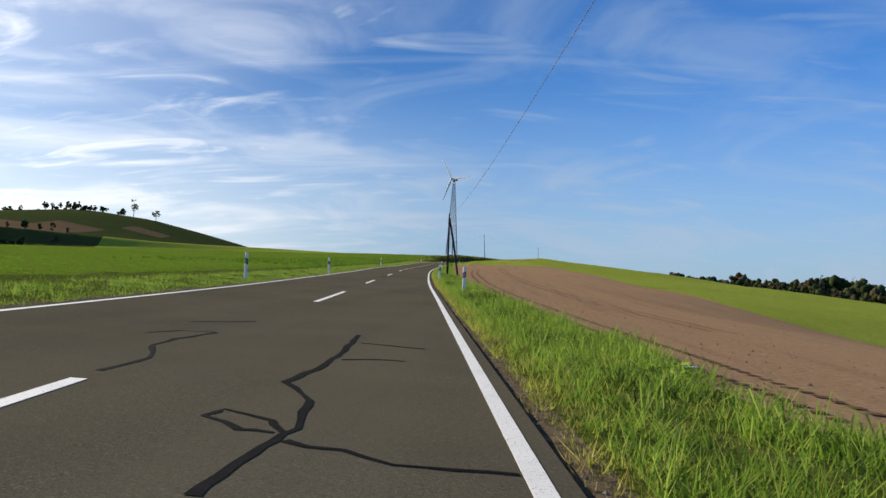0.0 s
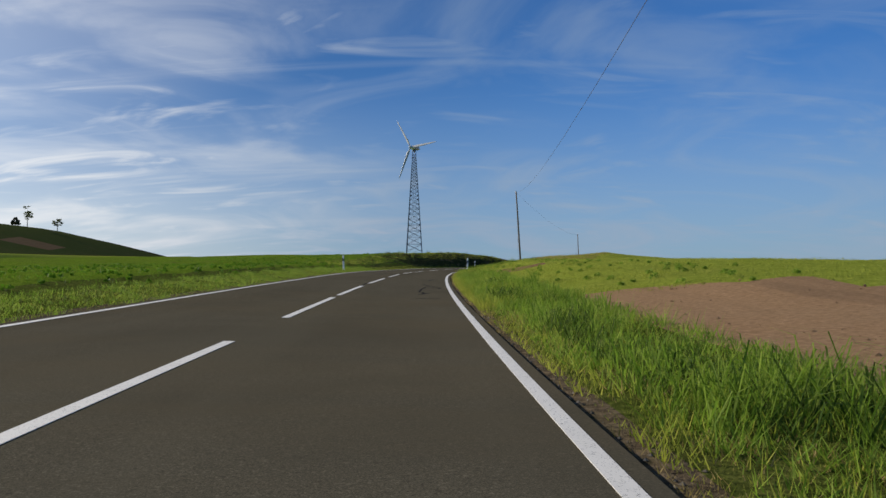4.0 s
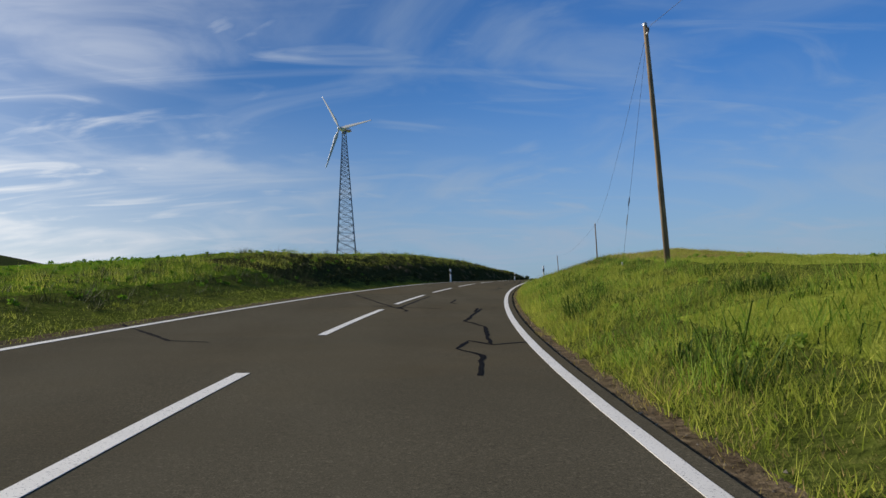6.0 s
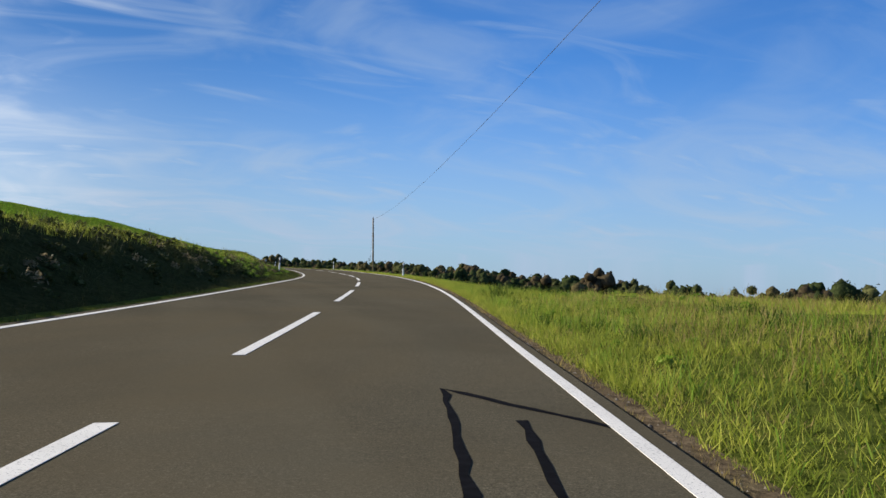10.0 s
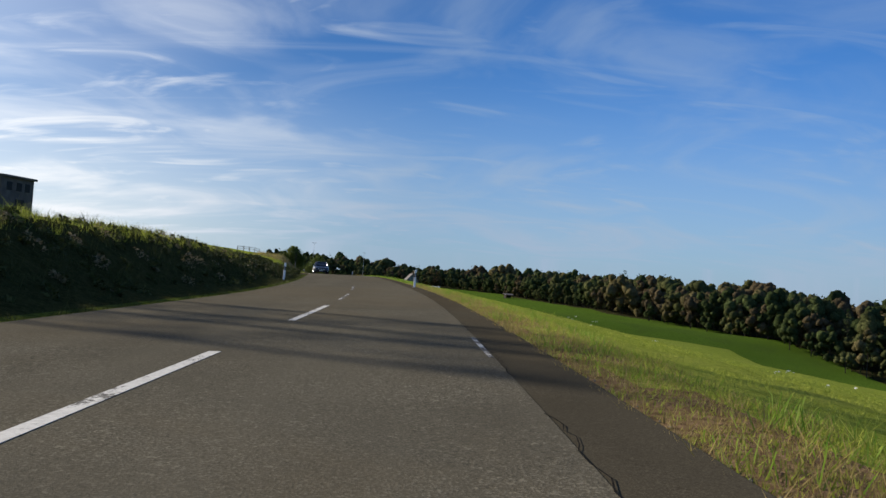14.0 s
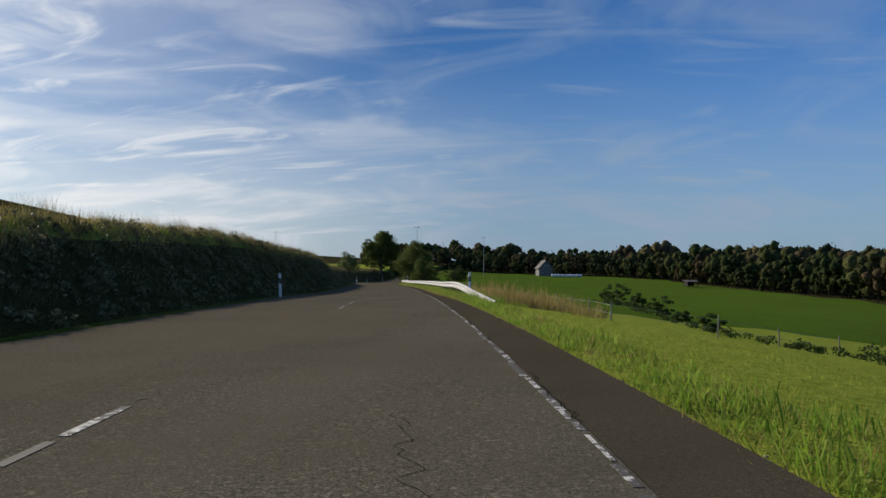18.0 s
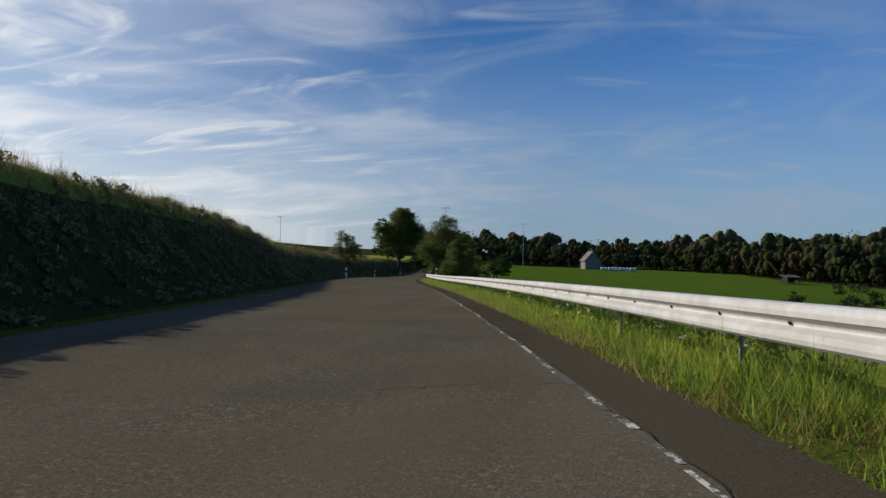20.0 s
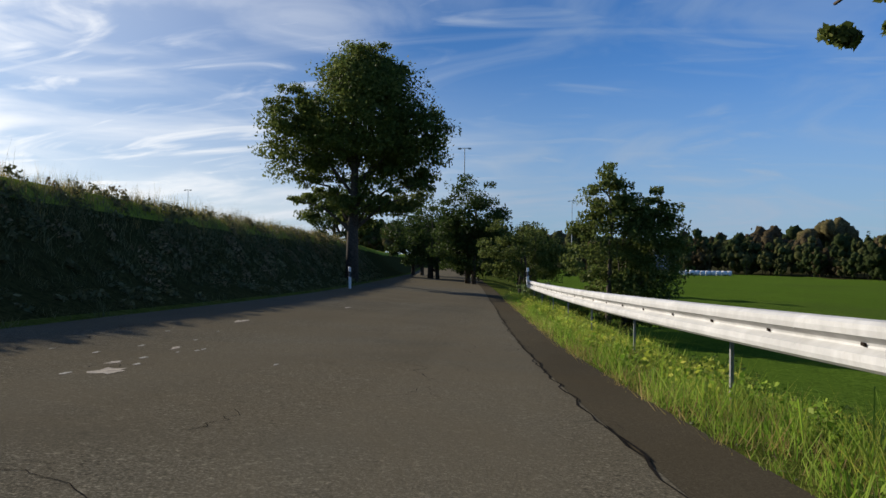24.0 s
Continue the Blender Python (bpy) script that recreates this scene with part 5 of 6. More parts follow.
    part("grille_strip", Build().box((.86, .02, .02), (0, -2.32, .60)), M_CHROME, ob)
    part("air_intake", Build().box((1.1, .05, .14), (0, -2.27, .33)), M_TRIM, ob)
    plate = part("licence_plate", Build().box((.52, .02, .11), (0, -2.325, .45)), M_POST, ob, "white plate")
    part("plate_bar", Build().box((.40, .01, .05), (.02, -2.338, .45)), M_BLACK, plate)
    for s in (-1, 1):
        for y in (-1.42, 1.32):
            ringr = [[(s * x, y + r * math.cos(a), .315 + r * math.sin(a)) for a in np.linspace(0, 2 * math.pi, 24, endpoint=False)] for x, r in ((.70, .22), (.70, .30), (.73, .325), (.88, .325), (.912, .30), (.912, .225))]
            wheel = part("wheel", Build().loft(ringr, caps=False), M_TYRE, ob, "black tyre", True)
            rim = [[(s * x, y + r * math.cos(a), .315 + r * math.sin(a)) for a in np.linspace(0, 2 * math.pi, 24, endpoint=False)] for x, r in ((.905, .228), (.915, .222), (.90, .195), (.84, .19), (.80, .05))]
            part("rim", Build().loft(rim), M_TRIM, wheel)
            sp = Build()
            for k in range(5):
                a = 2 * math.pi * k / 5 + .3
                for o in (-.13, .13):
                    sp.tube([(s * .905, y + .04 * math.cos(a), .315 + .04 * math.sin(a)), (s * .912, y + .205 * math.cos(a + o), .315 + .205 * math.sin(a + o))], .016, 5)
            part("spokes", sp, M_ALLOY, wheel, "silver twin spokes")
            arch = Build().tube([(s * .895, y + .36 * math.cos(a), .33 + .36 * math.sin(a)) for a in np.linspace(-.15, math.pi + .15, 12)], .03, 5)
            part("wheel_arch", arch, M_TRIM, ob)
    part("antenna", Build().tube([(0, 1.55, 1.42), (0, 1.75, 1.58)], .008, 5), M_TRIM, ob)
    return ob


cx_, cyy, cz_ = (float(v) for v in on_road(CAR_Y, -2.02))
car((cx_, cyy, cz_), 10.5)

# ---- grass, weeds and crops ----


def blades(name, count, y0, y1, d0, d1, h0, h1, width, mat, label, seed, lean=0.4, clump=0.0, keep=None, lift=0.0, tight=0.13, bent=False, near=1.0):
    """Grass blades over a strip beside the road, in tufts of differing height; bent ones droop over."""
    r = np.random.RandomState(seed)
    lo, hi = (d0, d1) if d0 > 0 else (d1, d0)
    y, d = r.uniform(y0, y1, count), lo + (hi - lo) * r.uniform(0, 1, count) ** near
    own = np.ones(count)
    if clump:
        k = max(1, int(count / clump))
        cy, cd, ch = r.uniform(y0, y1, k), lo + (hi - lo) * r.uniform(0, 1, k) ** near, r.uniform(.55, 1.35, k)
        i = r.randint(0, k, count)
        tuft = r.rand(count) < .7
        y = np.where(tuft, cy[i] + r.normal(0, tight, count), y)
        d = np.where(tuft, np.clip(cd[i] + r.normal(0, tight, count), d0, d1), d)
        own = np.where(tuft, ch[i], .65)
    if keep is not None:
        ok = keep(y, d)
        y, d, own = y[ok], d[ok], own[ok]
    n = len(y)
    x = road_x(y) + d / road_cos(y)
    tall = 0.75 + 0.35 * wave(x, y, 0.8, 3.0) + 0.30 * wave(x, y, 2.9, 1.0)
    h = r.uniform(h0, h1, n) * np.clip(tall + .2, .4, 1.4) * own
    z = ground_z(x, y) - 0.02 + lift
    a, b = r.uniform(0, 2 * np.pi, n), r.uniform(0, 2 * np.pi, n)
    w = width * r.uniform(.6, 1.3, n) / 2
    l = lean * h * r.uniform(.2, 1.3, n)
    base = np.stack([x, y, z], -1)
    sidew = np.stack([np.cos(a) * w, np.sin(a) * w, 0 * w], -1)
    way = np.stack([np.cos(b) * l, np.sin(b) * l, 0 * l], -1)
    top = np.stack([0 * h, 0 * h, h * r.uniform(.8, 1, n)], -1)
    if bent:
        mid_ = base + way * .45 + top * .78
        tip = base + way * 1.5 + top * r.uniform(.55, 1.0, n)[:, None]
        v = np.stack([base - sidew, base + sidew, mid_ - sidew * .8, mid_ + sidew * .8, tip], 1).reshape(-1, 3)
        f = (np.arange(n)[:, None, None] * 5 + np.array([(0, 1, 3), (0, 3, 2), (2, 3, 4)])[None]).reshape(-1, 3)
    else:
        v = np.stack([base - sidew, base + sidew, base + way + top], 1).reshape(-1, 3)
        f = np.arange(3 * n).reshape(n, 3)
    return fast_mesh(name, v, f, mat, "stuff", label, "grass")


def leaves(points, size, rnd, flat=0.0):
    """Small rhombic leaves round points: vertices and faces."""
    n = len(points)
    u = rnd.normal(0, 1, (n, 3))
    u[:, 2] *= 1 - flat
    u /= np.linalg.norm(u, axis=1)[:, None] + 1e-9
    w = np.cross(u, rnd.normal(0, 1, (n, 3)))
    w /= np.linalg.norm(w, axis=1)[:, None] + 1e-9
    s = (size * rnd.uniform(.6, 1.4, n))[:, None]
    v = np.stack([points - u * s, points + w * s * .55, points + u * s, points - w * s * .55], 1).reshape(-1, 3)
    return v, np.arange(4 * n).reshape(n, 4)


off_drive = lambda y, d: ~((d < 0) & (np.abs(y - 473) < 7.6))
behind_field = lambda y, d: (d < 5.2) | (y > 150)
lush = lambda y, d: wave(road_x(y) + d, y, 0.55, 4.0) + 0.5 * wave(road_x(y) + d, y, 1.7, 2.0) > -0.05
past_mown = lambda y, d: (y > 196) | (d < 4.7)
on_strip = lambda y, d: (y < 391) | (d > 3.5)
# verges
blades("verge_grass", 90000, -6, 173, 3.15, 5.3, .05, .18, .012, M_GRASS, "long green verge grass between road and field", 1, .7, 30, behind_field, near=1.6)
blades("verge_lush", 120000, -6, 173, 3.35, 5.2, .10, .28, .014, M_GRASS_LUSH, "dense green verge grass beside the ploughed field", 192, .8, 40, behind_field, tight=.11)
blades("verge_tufts", 60000, -6, 173, 3.5, 5.2, .16, .36, .013, M_GRASS_LUSH, "lush drooping grass tufts along the ploughed field", 2, .9, 34, lambda y, d: behind_field(y, d) & lush(y, d), bent=True)
# dark clumps stand in for shadows between the verge and bank tufts
blades("clump_grass", 42000, -6, 325, 3.7, 7.6, .12, .34, .014, M_GRASS_SHADE, "drooping grass clumps coloured as the shade among verge tufts", 341, .9, 110, lambda y, d: behind_field(y, d) & past_mown(y, d), tight=.22, bent=True, near=1.5)
blades("dry_verge_grass", 70000, -6, 325, 3.06, 3.9, .03, .13, .011, M_GRASS_DRY, "short dry grass along the asphalt edge", 3, .9, 30)
blades("bank_grass", 170000, 147, 325, 3.2, 8, .06, .22, .010, M_GRASS, "rough grass on the sunny roadside bank", 4, .7, 26, past_mown, near=1.6)
blades("bank_lush", 110000, 147, 325, 3.3, 6.8, .08, .26, .012, M_GRASS, "dense green grass on the lower roadside bank", 191, .8, 40, past_mown, near=1.5, tight=.11)
blades("bank_tufts", 46000, 147, 325, 3.4, 7.6, .16, .38, .009, M_GRASS_LUSH, "darker drooping tufts on the roadside bank", 43, .9, 34, lambda y, d: past_mown(y, d) & lush(y, d), bent=True, near=1.5)
blades("bank_grass", 60000, 232, 325, 8, 16, .09, .26, .017, M_GRASS, "rough grass on the upper roadside bank", 41, .7, 30)
blades("meadow_grass", 30000, 147, 200, 4.6, 8, .03, .09, .014, M_MOWN, "short bright meadow beside the road", 242, .8, 0)
blades("meadow_grass", 60000, 147, 236, 7.6, 22, .03, .09, .020, M_MOWN, "short bright meadow above the roadside bank", 241, .8, 0)
blades("bank_grass_dry", 80000, 225, 312, 4.5, 15, .10, .34, .010, M_GRASS_DRY, "dry seeding grass among the bank grass", 5, .5, 34, tight=.3)
blades("verge_grass", 46000, 320, 392, 3.2, 5.0, .05, .17, .012, M_GRASS, "green verge grass falling away from the road", 7, .7, 26, near=1.4)
blades("verge_grass", 60000, 388, 527, 3.6, 5.2, .03, .10, .013, M_MOWN, "green verge grass beside the asphalt strip", 77, .7, 26, on_strip, near=1.4)
blades("meadow_grass", 90000, 320, 527, 4.4, 10, .025, .08, .015, M_MOWN, "bright mown meadow grass near the road", 78, .8, 0)
blades("verge_lush", 50000, 320, 442, 3.5, 5.2, .05, .18, .012, M_GRASS, "dense green verge grass beside the asphalt strip", 193, .8, 40, lambda y, d: on_strip(y, d - .1) & (y < 440) & ((y < 386) | (d > 4.6)), near=1.4, tight=.11)
blades("verge_tufts", 26000, 320, 527, 3.6, 5.6, .10, .28, .010, M_GRASS_LUSH, "tall green tufts beside the asphalt strip", 71, .9, 34, lambda y, d: on_strip(y, d - .2) & (y < 436) & lush(y, d), bent=True, near=1.5)
blades("verge_grass_dry", 26000, 386, 445, 3.5, 5.2, .04, .16, .010, M_GRASS_DRY, "dry brown grass on bare earth beside the strip", 181, .9, 24)
blades("verge_grass_dry", 60000, 320, 527, 3.1, 4.6, .03, .14, .011, M_GRASS_DRY, "straw-coloured grass at the road edge", 8, .9, 24, on_strip)
blades("meadow_grass", 50000, 325, 542, 8, 24, .03, .09, .020, M_MOWN, "short mown meadow grass on the slope", 9, .6, 0)
blades("rail_grass", 120000, 520, 690, 3.55, 6.4, .06, .24, .009, M_GRASS_LUSH, "green grass growing under the guardrail", 10, .7, 35)
blades("rail_tufts", 34000, 520, 690, 3.7, 5.4, .16, .46, .010, M_GRASS_LUSH, "drooping grass tufts beneath the guardrail", 121, .9, 40, bent=True)
blades("rail_tufts", 30000, 536, 690, 4.15, 5.2, .22, .52, .011, M_GRASS, "tall yellow-green grass behind the guardrail", 122, .7, 30, tight=.2)
blades("rail_grass_dry", 45000, 520, 690, 3.5, 4.8, .06, .30, .009, M_GRASS_DRY, "dry tufts beneath the guardrail", 12, .8, 40)
blades("left_verge_grass", 100000, -6, 200, -5.6, -3.42, .05, .17, .014, M_GRASS_LUSH, "mown green verge on the field side", 13, .8, 30)
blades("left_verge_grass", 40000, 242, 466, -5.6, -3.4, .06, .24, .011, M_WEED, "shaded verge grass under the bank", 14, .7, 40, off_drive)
blades("left_verge_grass", 40000, 480, 705, -5.6, -3.45, .06, .24, .011, M_WEED_LIGHT, "shaded verge grass under the brown bank", 114, .7, 40, off_drive)
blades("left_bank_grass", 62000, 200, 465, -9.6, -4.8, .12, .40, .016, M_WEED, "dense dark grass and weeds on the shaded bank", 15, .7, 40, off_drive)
blades("left_bank_grass", 64000, 489, 715, -9.6, -4.8, .12, .40, .016, M_WEED_LIGHT, "dense olive grass and weeds on the shaded bank", 115, .7, 40)
blades("drive_grass", 22000, 479, 492, -12, -4.0, .05, .16, .013, M_GRASS, "sunlit mown grass beside the field entrance", 151, .7, 20, off_drive)
blades("crest_grass", 60000, 488, 715, -10.5, -6.2, .20, .60, .009, M_GRASS_DRY, "tall pale seeding grass along the bank crest", 16, .35, 25)
blades("crest_grass", 50000, 196, 447, -9.5, -6.6, .15, .36, .011, M_GRASS, "grass tufts along the bank crest", 17, .6, 30, off_drive)
blades("far_meadow_grass", 26000, 236, 325, 16, 42, .07, .18, .026, M_GRASS, "meadow grass over the brow", 18, .6, 0)


def weeds(name, count, y0, y1, d0, d1, h, size, mat, label, seed, per=60, category="weeds", keep=None):
    """Leafy plants: heaps of leaves over the ground."""
    r = np.random.RandomState(seed)
    y, d = r.uniform(y0, y1, count), r.uniform(d0, d1, count)
    if keep is not None:
        ok = keep(y, d)
        y, d = y[ok], d[ok]
    n = len(y)
    x = road_x(y) + d / road_cos(y)
    hh = h * r.uniform(.5, 1.3, n)
    k = np.repeat(np.arange(n), per)
    rad = hh[k] * r.uniform(.2, .75, len(k))
    a = r.uniform(0, 2 * np.pi, len(k))
    px, py = x[k] + rad * np.cos(a), y[k] + rad * np.sin(a)
    p = np.stack([px, py, ground_z(px, py) + hh[k] * r.uniform(.1, 1, len(k)) ** .8 * (1 - .45 * rad / hh[k])], -1)
    v, f = leaves(p, size, r, .3)
    return fast_mesh(name, v, f, mat, "stuff", label, category)


blades("field_crop", 76000, -5, 230, -30, -5.2, .04, .11, .026, M_CROPLEAF, "low dense green crop in the field", 20, .9, 0)
blades("field_crop", 60000, 215, 447, -30, -9.0, .06, .16, .028, M_CROPLEAF, "green crop above the bank", 21, .9, 30, off_drive)
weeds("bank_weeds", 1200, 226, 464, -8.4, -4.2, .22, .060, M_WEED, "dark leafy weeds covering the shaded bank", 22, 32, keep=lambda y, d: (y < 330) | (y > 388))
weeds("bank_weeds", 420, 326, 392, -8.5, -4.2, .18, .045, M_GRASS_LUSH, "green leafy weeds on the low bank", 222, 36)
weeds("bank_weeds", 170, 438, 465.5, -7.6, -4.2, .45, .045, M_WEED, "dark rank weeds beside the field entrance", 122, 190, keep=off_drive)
weeds("bank_weeds", 1400, 490, 708, -7.2, -3.8, .26, .060, M_WEED_LIGHT, "dark weeds and nettles on the shaded bank", 23, 32)
weeds("withered_weeds", 420, 490, 708, -7.6, -4.6, .34, .045, M_WEED_DRY, "withered brown weeds along the bank", 223, 50)
weeds("withered_weeds", 160, 240, 464, -7.2, -4.6, .28, .045, M_WEED_DRY, "withered brown weeds on the shaded bank", 224, 40, keep=off_drive)
weeds("verge_weeds", 420, 148, 324, 3.9, 11, .13, .030, M_GRASS_LUSH, "broad-leaved weeds scattered in the bank grass", 24, 50)
weeds("crop_plants", 1500, 60, 236, -22, -5.4, .13, .050, M_CROPLEAF, "low broad-leaved crop plants in the field", 225, 22, "crop")
blades("left_verge_grass", 34000, 140, 246, -5.2, -3.42, .03, .10, .014, M_MOWN, "short yellow-green verge before the field", 113, .8, 0)
weeds("verge_weeds", 60, -4, 148, 4.0, 5.0, .16, .035, M_GRASS_LUSH, "leafy weeds in the verge grass", 25, 50)
weeds("verge_weeds", 46, 466, 480, 3.8, 4.9, .085, .026, M_GRASS_LUSH, "dark leafy weeds at the edge of the slope", 26, 60)
blades("verge_tufts", 16000, 440, 527, 3.65, 4.5, .06, .22, .011, M_GRASS_LUSH, "ragged grass tufts beside the asphalt strip", 371, .9, 40, bent=True, tight=.16, near=1.6)
blades("litter_straw", 40000, 392, 690, 3.5, 3.9, .015, .06, .012, M_WEED_DRY, "brown straw and leaf litter along the strip edge", 372, 1.6, 0, near=2.0)
weeds("rail_weeds", 260, 540, 684, 4.15, 6.0, .42, .032, M_GRASS, "nettles and weeds under the guardrail", 27, 70)
weeds("ditch_scrub", 420, 522, 612, 19, 36, .75, .085, M_DARKLEAF, "dark scrub along the pasture ditch", 28, 90, "scrub", lambda y, d: np.abs(d - np.interp(y, [520, 545, 612], [23, 24.5, 34])) < 1.6)
weeds("slope_reeds", 30, 538, 591, 9, 14, .9, .10, M_PALE, "pale reeds and brambles on the slope", 29, 110, "scrub")

blades("slope_reeds", 16000, 521, 548, 5.0, 9.0, .40, 1.0, .012, M_GRASS_DRY, "tall dry grass and reeds behind the guardrail", 140, .5, 40, tight=.3, bent=True)
blades("crest_weeds", 26000, 492, 715, -7.6, -6.0, .25, .65, .012, M_WEED_LIGHT, "tall dark weed stalks along the bank crest", 141, .4, 50, off_drive, tight=.25)
weeds("rail_weeds", 260, 600, 684, 3.9, 5.4, .30, .034, M_GRASS_LUSH, "broad-leaved weeds beneath the guardrail", 142, 70)
# small white flower heads and litter
M_STONE = foliage("edge_stones", (0.10, 0.085, 0.065), (0.20, 0.17, 0.13), (0.34, 0.30, 0.24), 0.0, 0.9)


def flowers(name, count, y0, y1, d0, d1, h, label, seed):
    r = np.random.RandomState(seed)
    y, d = r.uniform(y0, y1, count), r.uniform(d0, d1, count)
    x = road_x(y) + d / road_cos(y)
    p = np.repeat(np.stack([x, y, ground_z(x, y) + h * r.uniform(.7, 1.2, count)], -1), 7, 0) + r.normal(0, .022, (count * 7, 3)) * [1, 1, .3]
    v, f = leaves(p, .016, r, .9)
    fast_mesh(name, v, f, M_FLOWER, "stuff", label, "flowers")


M_FLOWER = foliage("white_petals", (0.62, 0.62, 0.58), (0.74, 0.74, 0.70), (0.80, 0.80, 0.78), 0.2)
flowers("yarrow_flowers", 60, 527, 621, 3.9, 4.6, .38, "small white umbel flowers beneath the guardrail", 33)
flowers("yarrow_flowers", 24, 226, 285, 5.5, 8.5, .30, "white flower heads in the bank grass", 34)
flowers("yarrow_flowers", 14, 395, 419, 6, 8, .2, "white flowers in the meadow edge", 35)
for y, d in ((9.0, 5.3), (78.5, 5.3), (79.3, 5.6), (80.5, 5.0)):
    x, y, z = spot(y, d)
    b = Build().loft([[(-.08, -.03, 0), (.07, -.04, .01), (.09, .03, .01), (-.05, .04, 0)], [(-.07, -.02, .012), (.05, -.03, .02), (.07, .02, .025), (-.04, .03, .012)]])
    ob = new("litter_scrap", mesh("litter_scrap", b, M_POST))
    ob.matrix_basis = pose(x, y, z + .01, 0, 0, 40 * y)
    tagged(ob, "crumpled white paper scrap in the soil", "litter", "paper scraps")

# grit and small stones along the asphalt edge
r = np.random.RandomState(44)
n = 9000
gyy, gdd = r.uniform(-4, 690, n), 3.03 + np.abs(r.normal(0, .09, n))
gdd = np.where(gyy > 390, gdd + .48, gdd)
gxx = road_x(gyy) + gdd / road_cos(gyy)
oct_ = np.array([(1, 0, 0), (0, 1, 0), (-1, 0, 0), (0, -1, 0), (0, 0, .8), (0, 0, -.5)])
tri = np.array([(0, 1, 4), (1, 2, 4), (2, 3, 4), (3, 0, 4), (1, 0, 5), (2, 1, 5), (3, 2, 5), (0, 3, 5)])
v = np.stack([gxx, gyy, ground_z(gxx, gyy) + .004], -1)[:, None, :] + oct_[None] * (r.uniform(.004, .017, n))[:, None, None] * r.uniform(.6, 1.4, (n, 6, 1))
fast_mesh("edge_grit", v.reshape(-1, 3), (np.arange(n)[:, None, None] * 6 + tri[None]).reshape(-1, 3), M_STONE, "stuff", "loose grit and small stones along the asphalt edge", "gravel")

# clods and tyre ruts of the ploughed field
r = np.random.RandomState(40)
n = 6000
cyy_, cdd = r.uniform(-6, 148, n), 5.2 + r.exponential(4.5, n)
ok = (cdd < 30)
cyy_, cdd = cyy_[ok], cdd[ok]
n = len(cyy_)
cxx = road_x(cyy_) + cdd / road_cos(cyy_)
s = np.minimum(r.exponential(.009, n), .03)[:, None, None] + .006
oct_ = np.array([(1, 0, 0), (0, 1, 0), (-1, 0, 0), (0, -1, 0), (0, 0, .8), (0, 0, -.5)])
v = np.stack([cxx, cyy_, ground_z(cxx, cyy_)], -1)[:, None, :] + oct_[None] * s * r.uniform(.6, 1.4, (n, 6, 1))
tri = np.array([(0, 1, 4), (1, 2, 4), (2, 3, 4), (3, 0, 4), (1, 0, 5), (2, 1, 5), (3, 2, 5), (0, 3, 5)])
fast_mesh("soil_clods", v.reshape(-1, 3), (np.arange(n)[:, None, None] * 6 + tri[None]).reshape(-1, 3), M_SOIL, "stuff", "brown clods scattered over the ploughed soil", "soil")


def ruts(y0, y1, da, db, gap, label):
    """Tractor tyre prints: rows of flat dark lug plates along both edges of a wheel track."""
    vs, fs = [], []
    for y in np.arange(y0, y1, .30):
        f = (y - y0) / (y1 - y0)
        for side in (0, gap):
            d = da + (db - da) * f ** 1.6 + side
            pts = [(y, d - .09), (y + .05, d + .08), (y + .17, d + .09), (y + .12, d - .08)]
            k = len(vs)
            for yy, dd in pts:
                x = float(road_x(yy) + dd / road_cos(yy))
                vs.append((x, yy, float(ground_z(x, yy)) + .010))
            fs.append((k, k + 1, k + 2, k + 3))
    fast_mesh("tyre_ruts", np.array(vs), np.array(fs), M_RUT, "stuff", label, "tyre tracks")


ruts(6, 112, 5.4, 8.2, .62, "dark tractor tyre prints laid on brown soil")
ruts(20, 130, 9.5, 12.5, .62, "older tractor tyre prints in the field")

